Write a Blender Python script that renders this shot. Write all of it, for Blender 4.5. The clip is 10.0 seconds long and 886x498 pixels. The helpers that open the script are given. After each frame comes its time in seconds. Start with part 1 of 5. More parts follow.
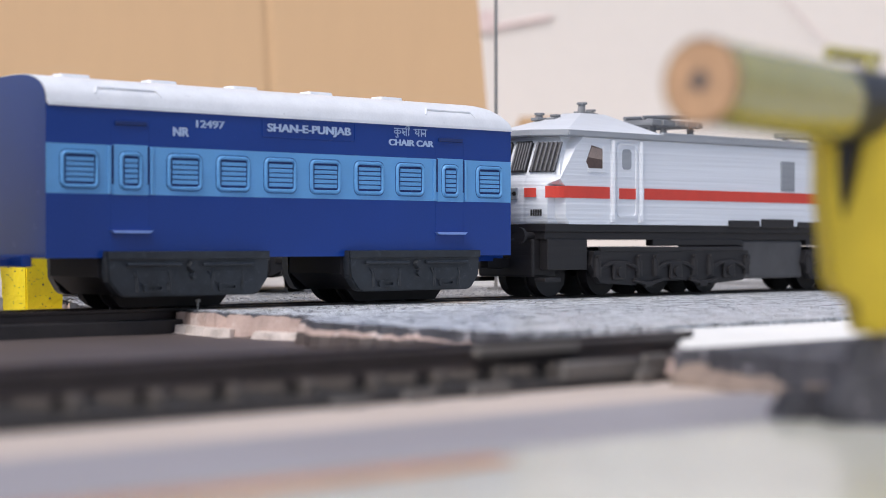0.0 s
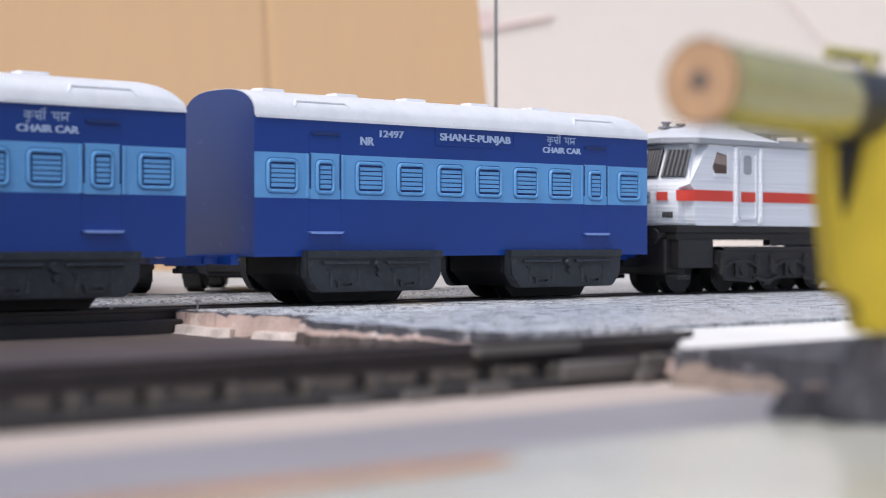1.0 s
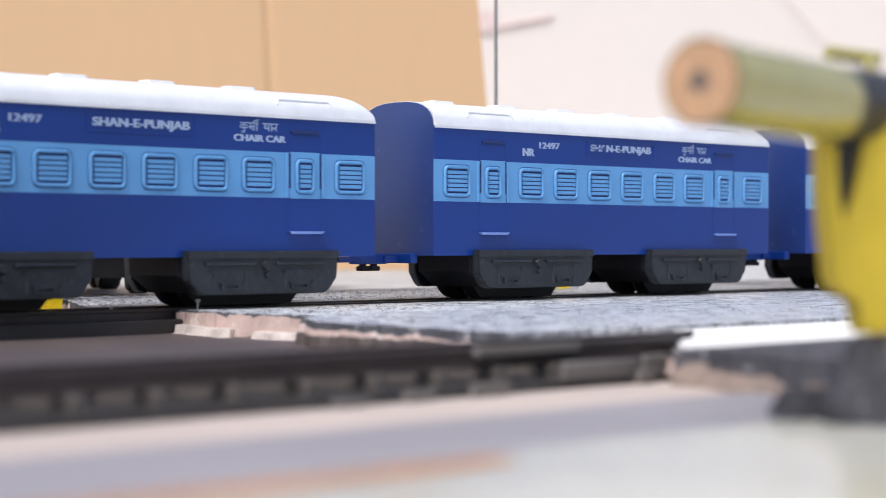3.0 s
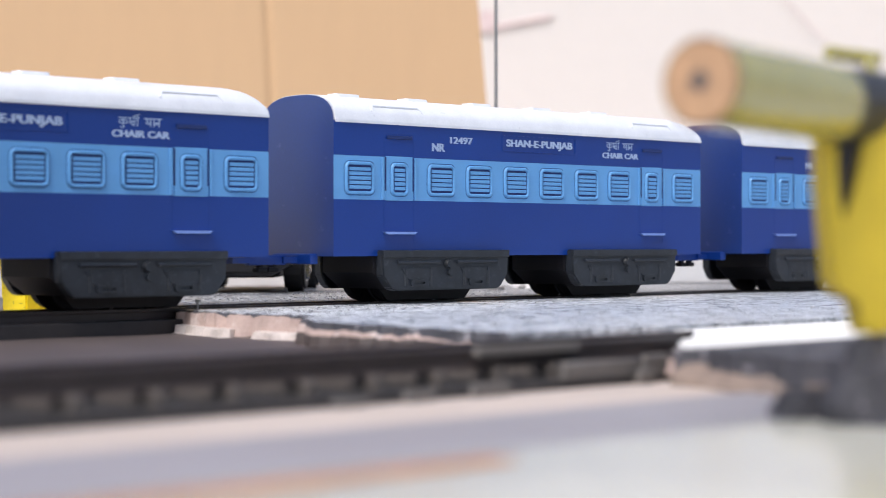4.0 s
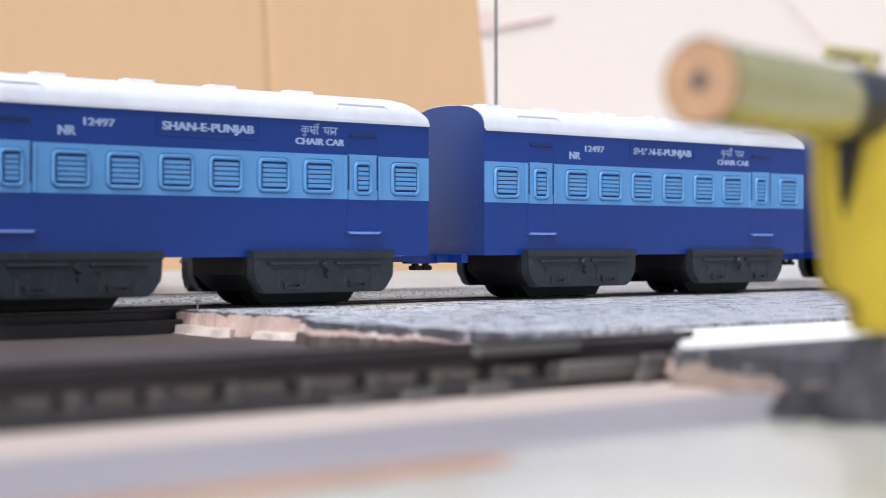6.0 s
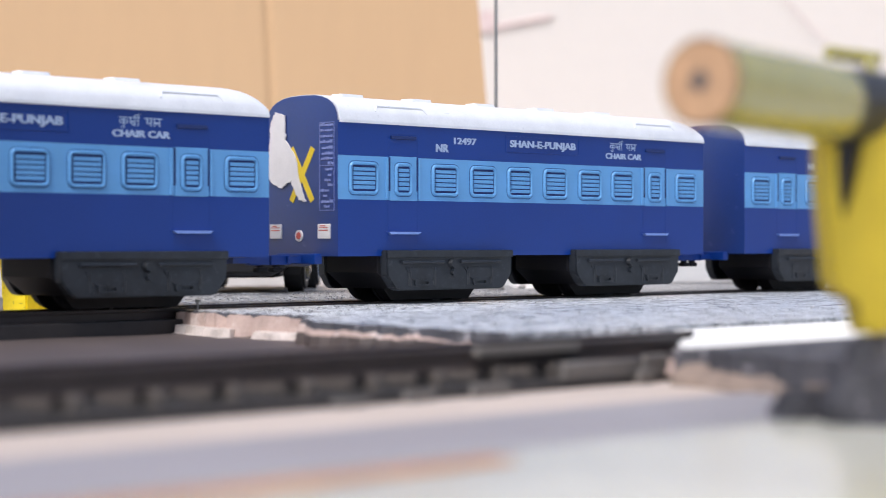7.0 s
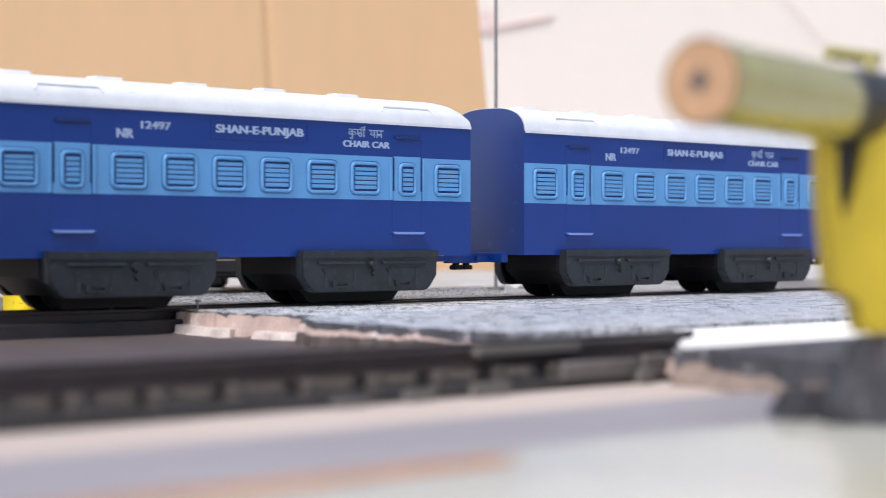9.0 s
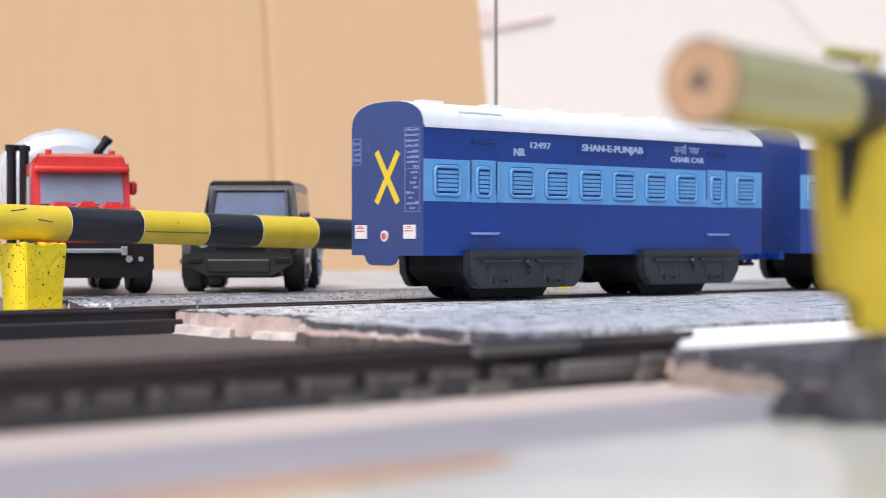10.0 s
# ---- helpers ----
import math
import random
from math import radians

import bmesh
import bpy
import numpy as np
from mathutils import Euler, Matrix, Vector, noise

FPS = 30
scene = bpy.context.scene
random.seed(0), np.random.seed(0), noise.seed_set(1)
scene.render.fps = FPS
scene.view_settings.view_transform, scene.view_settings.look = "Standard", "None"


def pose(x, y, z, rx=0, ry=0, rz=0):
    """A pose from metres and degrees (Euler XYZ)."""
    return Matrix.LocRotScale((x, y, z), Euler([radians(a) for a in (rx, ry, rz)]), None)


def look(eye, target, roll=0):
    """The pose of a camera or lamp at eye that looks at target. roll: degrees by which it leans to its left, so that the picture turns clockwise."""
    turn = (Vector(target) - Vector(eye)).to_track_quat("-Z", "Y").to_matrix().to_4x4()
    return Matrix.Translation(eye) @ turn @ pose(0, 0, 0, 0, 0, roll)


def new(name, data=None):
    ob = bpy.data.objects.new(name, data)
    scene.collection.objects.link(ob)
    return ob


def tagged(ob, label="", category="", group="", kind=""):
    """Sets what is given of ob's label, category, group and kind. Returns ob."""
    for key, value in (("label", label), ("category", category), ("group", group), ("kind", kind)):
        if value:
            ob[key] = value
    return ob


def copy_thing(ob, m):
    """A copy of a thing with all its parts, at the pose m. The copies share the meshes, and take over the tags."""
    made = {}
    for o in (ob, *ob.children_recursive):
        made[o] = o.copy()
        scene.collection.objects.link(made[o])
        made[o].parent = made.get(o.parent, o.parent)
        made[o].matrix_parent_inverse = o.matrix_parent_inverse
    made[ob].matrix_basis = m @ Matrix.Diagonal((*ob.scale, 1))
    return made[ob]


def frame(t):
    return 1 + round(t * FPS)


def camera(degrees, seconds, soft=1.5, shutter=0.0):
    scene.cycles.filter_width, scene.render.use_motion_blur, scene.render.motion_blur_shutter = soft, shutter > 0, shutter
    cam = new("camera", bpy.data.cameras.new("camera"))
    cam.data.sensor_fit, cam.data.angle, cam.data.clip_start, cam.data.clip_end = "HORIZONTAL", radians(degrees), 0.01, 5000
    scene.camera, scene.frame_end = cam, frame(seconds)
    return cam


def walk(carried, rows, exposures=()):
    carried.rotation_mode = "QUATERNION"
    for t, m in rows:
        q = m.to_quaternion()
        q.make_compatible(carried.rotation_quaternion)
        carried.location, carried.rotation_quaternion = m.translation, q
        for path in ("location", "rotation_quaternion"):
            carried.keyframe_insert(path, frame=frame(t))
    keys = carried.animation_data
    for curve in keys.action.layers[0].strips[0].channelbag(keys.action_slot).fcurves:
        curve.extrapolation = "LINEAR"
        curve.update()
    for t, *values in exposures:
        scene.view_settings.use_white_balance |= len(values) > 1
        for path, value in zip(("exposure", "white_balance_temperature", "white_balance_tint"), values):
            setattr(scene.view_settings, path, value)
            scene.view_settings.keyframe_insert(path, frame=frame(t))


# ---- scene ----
# All build sizes below are millimetres of the real models; part() and at() turn them into metres.
EYE = 16.9                      # the lens, above the baseboard
RAIL = 4.9                      # top of the rails
YAW = 43.45                     # the tracks run this many degrees from the x axis
ALONG = Vector((math.cos(radians(YAW)), math.sin(radians(YAW)), 0))
ACROSS = Vector((-ALONG.y, ALONG.x, 0))

cam = camera(27.0, 10.0, soft=0.6, shutter=0.12)
cam.data.dof.use_dof = True
cam.data.dof.focus_distance = 0.385
cam.data.dof.aperture_fstop = 25.0
walk(cam, [(0.0, pose(0, 0, EYE / 1000, 89.807, 0, 0)), (10.0, pose(0, 0, EYE / 1000, 89.807, 0, 0))],
     [(0.0, 0.28, 6200, 10), (1.0, 0.30, 6200, 10), (2.0, 0.5, 6200, 10), (2.5, 0.55, 6200, 10), (10.0, 0.55, 6200, 10)])

# ---- light: an open, hazy sky with a weak wide sun high behind the lens ----
world = bpy.data.worlds.new("world")
scene.world = world
world.use_nodes = True
sky = world.node_tree.nodes.new("ShaderNodeTexSky")
sky.sky_type, sky.sun_disc = "NISHITA", False
sky.sun_elevation, sky.sun_rotation = radians(58), radians(211)
sky.dust_density, sky.air_density, sky.ozone_density = 4.0, 1.0, 1.0
world.node_tree.nodes["Background"].inputs["Strength"].default_value = 0.12
world.node_tree.links.new(sky.outputs["Color"], world.node_tree.nodes["Background"].inputs["Color"])
sun_data = bpy.data.lights.new("sun", "SUN")
sun_data.energy, sun_data.angle, sun_data.color = 1.7, radians(30), (1.0, 0.97, 0.94)
sun = new("sun", sun_data)
sun.matrix_world = look((-1.0, -1.3, 3.0), (0, 0.4, 0))


# ---- materials ----
def material(name, colour, rough=0.5, metal=0.0, vary=0.12, scale=300.0, bump=0.15, fine=2500.0, spots=None, spot_amount=0.0, spot_scale=400.0, coat=0.0, stretch=(1, 1, 1), depth=0.0002, specular=0.5, share=0.35):
    m = bpy.data.materials.new(name)
    m.use_nodes = True
    n, l = m.node_tree.nodes, m.node_tree.links
    b = n["Principled BSDF"]
    b.inputs["Roughness"].default_value, b.inputs["Metallic"].default_value = rough, metal
    b.inputs["Coat Weight"].default_value = coat
    b.inputs["Specular IOR Level"].default_value = specular
    tc = n.new("ShaderNodeTexCoord")
    mp = n.new("ShaderNodeMapping")
    mp.inputs["Scale"].default_value = stretch
    l.new(tc.outputs["Object"], mp.inputs["Vector"])
    big, small = n.new("ShaderNodeTexNoise"), n.new("ShaderNodeTexNoise")
    big.inputs["Scale"].default_value, big.inputs["Detail"].default_value = scale, 4
    small.inputs["Scale"].default_value, small.inputs["Detail"].default_value = fine, 3
    l.new(mp.outputs["Vector"], big.inputs["Vector"])
    l.new(mp.outputs["Vector"], small.inputs["Vector"])
    both = n.new("ShaderNodeMix")
    both.inputs["Factor"].default_value = share
    l.new(big.outputs["Fac"], both.inputs["A"])
    l.new(small.outputs["Fac"], both.inputs["B"])
    ramp = n.new("ShaderNodeValToRGB")
    lo, hi = [max(0.0, c * (1 - vary * 2)) for c in colour], [min(1.0, c * (1 + vary * 2)) for c in colour]
    ramp.color_ramp.elements[0].position, ramp.color_ramp.elements[1].position = 0.25, 0.75
    ramp.color_ramp.elements[0].color, ramp.color_ramp.elements[1].color = (*lo, 1), (*hi, 1)
    l.new(both.outputs["Result"], ramp.inputs["Fac"])
    out = ramp.outputs["Color"]
    if spots:
        sp = n.new("ShaderNodeTexNoise")
        sp.inputs["Scale"].default_value, sp.inputs["Detail"].default_value, sp.inputs["Roughness"].default_value = spot_scale, 6, 0.65
        l.new(mp.outputs["Vector"], sp.inputs["Vector"])
        r2 = n.new("ShaderNodeValToRGB")
        r2.color_ramp.elements[0].position, r2.color_ramp.elements[1].position = 1 - spot_amount - 0.04, 1 - spot_amount + 0.04
        l.new(sp.outputs["Fac"], r2.inputs["Fac"])
        mx = n.new("ShaderNodeMix")
        mx.data_type = "RGBA"
        l.new(r2.outputs["Color"], mx.inputs["Factor"])
        l.new(out, mx.inputs[6])
        mx.inputs[7].default_value = (*spots, 1)
        out = mx.outputs[2]
    l.new(out, b.inputs["Base Color"])
    rr = n.new("ShaderNodeMapRange")
    rr.inputs["To Min"].default_value, rr.inputs["To Max"].default_value = max(0.02, rough - 0.1), min(1.0, rough + 0.1)
    l.new(both.outputs["Result"], rr.inputs["Value"])
    l.new(rr.outputs["Result"], b.inputs["Roughness"])
    if bump:
        bp = n.new("ShaderNodeBump")
        bp.inputs["Strength"].default_value, bp.inputs["Distance"].default_value = bump, depth
        l.new(both.outputs["Result"], bp.inputs["Height"])
        l.new(bp.outputs["Normal"], b.inputs["Normal"])
    return m


BLUE = material("navy_plastic", (0.004, 0.040, 0.248), 0.36, vary=0.08, scale=40, bump=0.04, specular=0.4, coat=0.25, spots=(0.02, 0.06, 0.27), spot_amount=0.3, spot_scale=900)
END = material("navy_end_gloss", (0.008, 0.032, 0.17), 0.34, vary=0.10, scale=60, bump=0.10, fine=1500, specular=0.8, coat=0.7, spots=(0.05, 0.07, 0.22), spot_amount=0.34, spot_scale=300)
BAND = material("sky_blue_paint", (0.135, 0.36, 0.68), 0.42, vary=0.05, scale=150, bump=0.05, spots=(0.08, 0.24, 0.55), spot_amount=0.28, spot_scale=700)
ROOF = material("silver_white_paint", (0.78, 0.79, 0.82), 0.33, vary=0.05, scale=200, bump=0.08, spots=(0.55, 0.56, 0.6), spot_amount=0.3, spot_scale=500)
SLATE = material("slate_plastic", (0.019, 0.0225, 0.029), 0.42, vary=0.28, scale=350, bump=0.3, spots=(0.045, 0.05, 0.06), spot_amount=0.36, spot_scale=700)
# black raised slightly, so the colour includes the veil of haze
BLACK = material("black_plastic", (0.012, 0.011, 0.013), 0.55, vary=0.2, scale=250, bump=0.1, specular=0.25)
LETTER = material("white_lettering", (0.40, 0.50, 0.69), 0.5, vary=0.06, bump=0, spots=(0.36, 0.46, 0.66), spot_amount=0.36, spot_scale=1500)
# darker navy that paints the shade in louvre gaps and door slots
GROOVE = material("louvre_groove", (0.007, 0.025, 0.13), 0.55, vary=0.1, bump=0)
STEP = material("step_paint", (0.22, 0.34, 0.72), 0.45, vary=0.08, bump=0)
XYEL = material("yellow_tape", (0.70, 0.51, 0.025), 0.5, vary=0.05, bump=0)
WHITE = material("white_sticker", (0.68, 0.65, 0.64), 0.5, vary=0.04, bump=0)
LOCOWHITE = material("printed_white", (0.74, 0.76, 0.80), 0.48, vary=0.05, scale=90, fine=700, bump=0.6, stretch=(0.02, 0.02, 2.2), depth=0.0004, share=0.7)
LOCOGREY = material("printed_grey", (0.33, 0.345, 0.37), 0.55, vary=0.1, scale=200, fine=900, bump=0.5, stretch=(0.1, 0.1, 1.5))
LOCOBLACK = material("printed_black", (0.017, 0.0155, 0.017), 0.5, specular=0.4, vary=0.25, scale=250, fine=900, bump=0.6, stretch=(0.05, 0.05, 2.2), depth=0.0003)
STRIPE = material("red_stripe", (0.66, 0.055, 0.035), 0.45, vary=0.05, bump=0.05)
YELLOW = material("yellow_pencil_paint", (0.72, 0.54, 0.035), 0.36, vary=0.06, scale=180, bump=0.12, spots=(0.10, 0.08, 0.03), spot_amount=0.31, spot_scale=500)
# the pencil yellow, dulled to carry the shade on the near boom's underside
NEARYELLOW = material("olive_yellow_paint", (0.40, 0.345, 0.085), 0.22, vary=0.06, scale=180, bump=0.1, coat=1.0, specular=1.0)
RINGBLACK = material("black_ring_paint", (0.020, 0.021, 0.026), 0.42, vary=0.3, scale=500, fine=1600, bump=0.7, depth=0.0003, stretch=(0.12, 1, 1), spots=(0.06, 0.065, 0.08), spot_amount=0.34, spot_scale=900)
WOOD = material("pencil_wood", (0.45, 0.27, 0.15), 0.7, vary=0.12, scale=700, bump=0.2)
LEAD = material("graphite", (0.07, 0.065, 0.07), 0.4, vary=0.1)
POST = material("yellow_card_paint", (0.90, 0.70, 0.008), 0.5, vary=0.06, scale=160, bump=0.25, spots=(0.05, 0.04, 0.015), spot_amount=0.31, spot_scale=900)
# POST's yellow card again, darkened for the shaded near post
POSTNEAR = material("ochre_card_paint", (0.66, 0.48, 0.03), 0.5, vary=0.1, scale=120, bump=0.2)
# torn card core, darkened for the shade on the near slab's edge
RAWDARK = material("tan_card_core", (0.27, 0.21, 0.175), 0.85, vary=0.25, scale=200, bump=0.4)
CARD = material("brown_cardboard", (0.545, 0.355, 0.195), 0.75, vary=0.022, scale=6, fine=160, bump=0.05, stretch=(1, 1, 0.15))
RAWCARD = material("torn_card_core", (0.48, 0.36, 0.315), 0.85, vary=0.14, scale=200, fine=2500, bump=0.35, depth=0.0004, spots=(0.62, 0.52, 0.48), spot_amount=0.40, spot_scale=150)
WALL = material("white_wall", (0.71, 0.66, 0.612), 0.8, vary=0.02, scale=3, fine=60, bump=0.03)
SMUDGE = material("red_smudge", (0.68, 0.55, 0.53), 0.8, vary=0.15, scale=40, bump=0)
# asphalt paper lightened in base and spots to hold its grazing sheen
ROADTOP = material("asphalt_paper", (0.43, 0.445, 0.465), 0.28, vary=0.48, scale=200, fine=1100, bump=0.9, depth=0.0005, share=0.5, spots=(0.78, 0.80, 0.82), spot_amount=0.43, spot_scale=800)
FARTOP = material("rough_asphalt_paper", (0.25, 0.25, 0.255), 0.42, vary=0.5, scale=420, fine=1500, bump=1.0, depth=0.0011, share=0.5, spots=(0.60, 0.60, 0.60), spot_amount=0.42, spot_scale=1100, stretch=(0.55, 1, 1))
FARROAD = material("grey_board", (0.41, 0.41, 0.405), 0.5, vary=0.16, scale=60, fine=600, bump=0.5, depth=0.0004, spots=(0.52, 0.52, 0.51), spot_amount=0.45, spot_scale=60)
BROWN = material("brown_painted_board", (0.088, 0.068, 0.062), 0.6, vary=0.15, scale=60, fine=600, bump=0.2)
PINKBOARD = material("bare_board", (0.51, 0.43, 0.375), 0.6, vary=0.06, scale=40, fine=500, bump=0.1)
LILAC = material("grey_painted_strip", (0.28, 0.265, 0.285), 0.55, vary=0.06, scale=40, fine=500, bump=0.1)
ORANGE = material("orange_line", (0.42, 0.19, 0.09), 0.6, vary=0.15, scale=120, bump=0.1)
PALE = material("pale_glossy_sheet", (0.545, 0.535, 0.465), 0.22, vary=0.06, scale=25, fine=300, bump=0.06)
RAILMAT = material("brown_rail", (0.036, 0.026, 0.025), 0.42, vary=0.2, scale=200, bump=0.15)
SLEEPER = material("sleeper_plastic", (0.030, 0.025, 0.024), 0.6, vary=0.2, scale=300, bump=0.2)
LUMP = material("black_plaster", (0.045, 0.043, 0.05), 0.7, vary=0.3, scale=300, bump=0.6, depth=0.0006, spots=(0.30, 0.28, 0.30), spot_amount=0.38, spot_scale=250)
WOODTIE = material("wooden_sleeper", (0.115, 0.098, 0.088), 0.7, vary=0.2, scale=300, bump=0.3)
BALLAST = material("dark_ballast_board", (0.028, 0.024, 0.023), 0.8, vary=0.3, scale=400, bump=0.4)
CABRED = material("truck_red", (0.62, 0.035, 0.03), 0.25, vary=0.05, bump=0.03, coat=0.3)
TANK = material("truck_tank_white", (0.70, 0.73, 0.76), 0.2, 0.3, vary=0.04, bump=0.03)
CHROME = material("bright_metal", (0.62, 0.63, 0.65), 0.2, 0.9, vary=0.05, bump=0.03)
# opaque glazing; the blue and its patches imitate reflected sky
SKYGLASS = material("blue_grey_glazing", (0.19, 0.225, 0.30), 0.12, vary=0.15, scale=60, bump=0.0, coat=0.8)
DEEPSKYGLASS = material("deep_blue_glazing", (0.060, 0.092, 0.18), 0.10, vary=0.35, scale=45, bump=0.0, coat=0.5)
JEEPBLACK = material("satin_black_body", (0.018, 0.018, 0.021), 0.32, vary=0.15, bump=0.05, specular=0.55)
RUBBER = material("black_rubber", (0.018, 0.018, 0.019), 0.6, vary=0.15, bump=0.1)
WIRE = material("grey_steel_wire", (0.32, 0.31, 0.30), 0.4, 0.6, vary=0.1, bump=0.05)

for one, blur in ((END, 0.32), (BLUE, 0.2)):
    one.node_tree.nodes["Principled BSDF"].inputs["Coat Roughness"].default_value = blur


def grit_material():
    """Light and dark grains, each of one shade."""
    m = bpy.data.materials.new("road_grit")
    m.use_nodes = True
    n, l = m.node_tree.nodes, m.node_tree.links
    geo, ramp = n.new("ShaderNodeNewGeometry"), n.new("ShaderNodeValToRGB")
    for e, (p, c) in zip(ramp.color_ramp.elements, ((0.1, 0.09), (0.95, 0.48))):
        e.position, e.color = p, (c, c, c * 1.04, 1)
    l.new(geo.outputs["Random Per Island"], ramp.inputs["Fac"])
    l.new(ramp.outputs["Color"], n["Principled BSDF"].inputs["Base Color"])
    n["Principled BSDF"].inputs["Roughness"].default_value = 0.4
    return m


GRIT = grit_material()


# ---- building helpers ----
def at(x, y, z=0.0, rz=0.0, rx=0.0, ry=0.0):
    return pose(x / 1000, y / 1000, z / 1000, rx, ry, rz)


def on_track(u, off, z=0.0, base=380.0, turn=0.0):
    """A place u along the line that crosses x = 0 at y = base, off to its far side."""
    p = Vector((0, base, z)) + ALONG * u + ACROSS * off
    return at(p.x, p.y, p.z, YAW + turn)


def part(name, bm, material, parent=None, label="", m=None, smooth=False):
    """Links a bmesh, in millimetres, as one mesh object."""
    bmesh.ops.scale(bm, vec=(0.001, 0.001, 0.001), verts=bm.verts)
    me = bpy.data.meshes.new(name)
    bmesh.ops.recalc_face_normals(bm, faces=bm.faces)
    if smooth:
        for f in bm.faces:
            f.smooth = True
        for e in bm.edges:
            if len(e.link_faces) == 2 and e.calc_face_angle(0) > radians(35):
                e.smooth = False
    bm.to_mesh(me)
    bm.free()
    for one in (material if isinstance(material, (list, tuple)) else [material]):
        me.materials.append(one)
    ob = new(name, me)
    ob.parent = parent
    if m is not None:
        ob.matrix_basis = m
    if label:
        ob["label"] = label
    return ob


def again(ob, m):
    """Another object on the same mesh, beside ob."""
    o = new(ob.name.split(".")[0], ob.data)
    o.parent, o.matrix_basis = ob.parent, m
    for key in ("label", "group", "category", "kind"):
        if key in ob:
            o[key] = ob[key]
    return o


def thing(name, m, label, category, group="", kind=""):
    ob = new(name)
    ob.empty_display_size = 0.005
    ob.matrix_basis = m
    return tagged(ob, label, category, group, kind)


def box(bm, x0, x1, y0, y1, z0, z1, bevel=0.0, mat=0, seg=2):
    r = bmesh.ops.create_cube(bm, size=1.0)
    vs = r["verts"]
    for v in vs:
        v.co = Vector(((x0 + x1) / 2 + v.co.x * (x1 - x0), (y0 + y1) / 2 + v.co.y * (y1 - y0), (z0 + z1) / 2 + v.co.z * (z1 - z0)))
    faces = list({f for v in vs for f in v.link_faces})
    if bevel:
        es = list({e for v in vs for e in v.link_edges})
        rb = bmesh.ops.bevel(bm, geom=es, offset=bevel, segments=seg, profile=0.5, affect="EDGES")
        faces = list({f for f in rb["faces"]} | {f for f in faces if f.is_valid})
    for f in faces:
        f.material_index = mat
    return faces


def boxes(*args, bevel=0.0):
    bm = bmesh.new()
    for a in args:
        box(bm, *a, bevel=bevel)
    return bm


def prism(bm, pts, y0, y1, axis="y", mat=0):
    """A polygon (x, z) drawn out from y0 to y1, or (y, z) along x, or (x, y) along z."""
    def place(p, d):
        return {"y": (p[0], d, p[1]), "x": (d, p[0], p[1]), "z": (p[0], p[1], d)}[axis]
    a = [bm.verts.new(place(p, y0)) for p in pts]
    b = [bm.verts.new(place(p, y1)) for p in pts]
    fs = [bm.faces.new(a), bm.faces.new(b[::-1])]
    for i in range(len(pts)):
        j = (i + 1) % len(pts)
        fs.append(bm.faces.new((a[j], a[i], b[i], b[j])))
    for f in fs:
        f.material_index = mat
    return fs


def rounded(x0, x1, z0, z1, r, n=4):
    pts = []
    for cx, cz, a0 in ((x1 - r, z1 - r, 0), (x0 + r, z1 - r, 90), (x0 + r, z0 + r, 180), (x1 - r, z0 + r, 270)):
        for i in range(n + 1):
            a = radians(a0 + 90 * i / n)
            pts.append((cx + r * math.cos(a), cz + r * math.sin(a)))
    return pts


def ring(bm, outer, inner, y0, y1, axis="y", mat=0):
    """A frame between two outlines of as many points."""
    def place(p, d):
        return {"y": (p[0], d, p[1]), "x": (d, p[0], p[1])}[axis]
    rows = [[bm.verts.new(place(p, d)) for p in o] for o, d in ((outer, y0), (outer, y1), (inner, y1), (inner, y0))]
    k = len(outer)
    for q in range(4):
        a, b = rows[q], rows[(q + 1) % 4]
        for i in range(k):
            j = (i + 1) % k
            bm.faces.new((a[i], a[j], b[j], b[i])).material_index = mat


def rod(bm, p, q, r, seg=12, r2=None, mat=0):
    p, q = Vector(p), Vector(q)
    d = q - p
    res = bmesh.ops.create_cone(bm, cap_ends=True, segments=seg, radius1=r, radius2=r if r2 is None else r2, depth=d.length)
    m = Matrix.Translation((p + q) / 2) @ d.to_track_quat("Z", "Y").to_matrix().to_4x4()
    bmesh.ops.transform(bm, matrix=m, verts=res["verts"])
    for f in {f for v in res["verts"] for f in v.link_faces}:
        f.material_index = mat
    return res["verts"]


def rods(*args, seg=12):
    bm = bmesh.new()
    for a in args:
        rod(bm, *a, seg=seg)
    return bm


def tube(bm, pts, r, seg=8):
    for a, b in zip(pts, pts[1:]):
        rod(bm, a, b, r, seg)


def lettering(name, words, size, mat, parent, m, width=None, extrude=0.03, spacing=1.0, bold=0.15):
    """Words in the built-in font, size and width in millimetres, as a mesh part."""
    cu = bpy.data.curves.new(name, "FONT")
    cu.body, cu.size, cu.extrude, cu.align_x, cu.offset = words, size / 0.72 / 1000, extrude / 1000, "CENTER", (0.008 if words.isdigit() else 0.028) * size / 1000
    cu.space_character = spacing
    tmp = new(name, cu)
    me = bpy.data.meshes.new_from_object(tmp.evaluated_get(bpy.context.evaluated_depsgraph_get()))
    bpy.data.objects.remove(tmp)
    bpy.data.curves.remove(cu)
    if width:
        xs = [v.co.x for v in me.vertices]
        k = width / 1000 / max(1e-6, max(xs) - min(xs))
        for v in me.vertices:
            v.co.x *= k
    # heavier strokes: the letters again, a little aside
    bm = bmesh.new()
    for k, dx in enumerate((-0.5, 0.0, 0.5)):
        n0 = len(bm.verts)
        bm.from_mesh(me)
        bm.verts.ensure_lookup_table()
        for v in bm.verts[n0:]:
            v.co += Vector((dx * bold / 1000, 0, 0.000004 * k))
    bm.to_mesh(me)
    bm.free()
    me.name = name
    me.materials.clear()
    me.materials.append(mat)
    ob = new(name, me)
    ob.parent, ob.matrix_basis = parent, m
    return ob


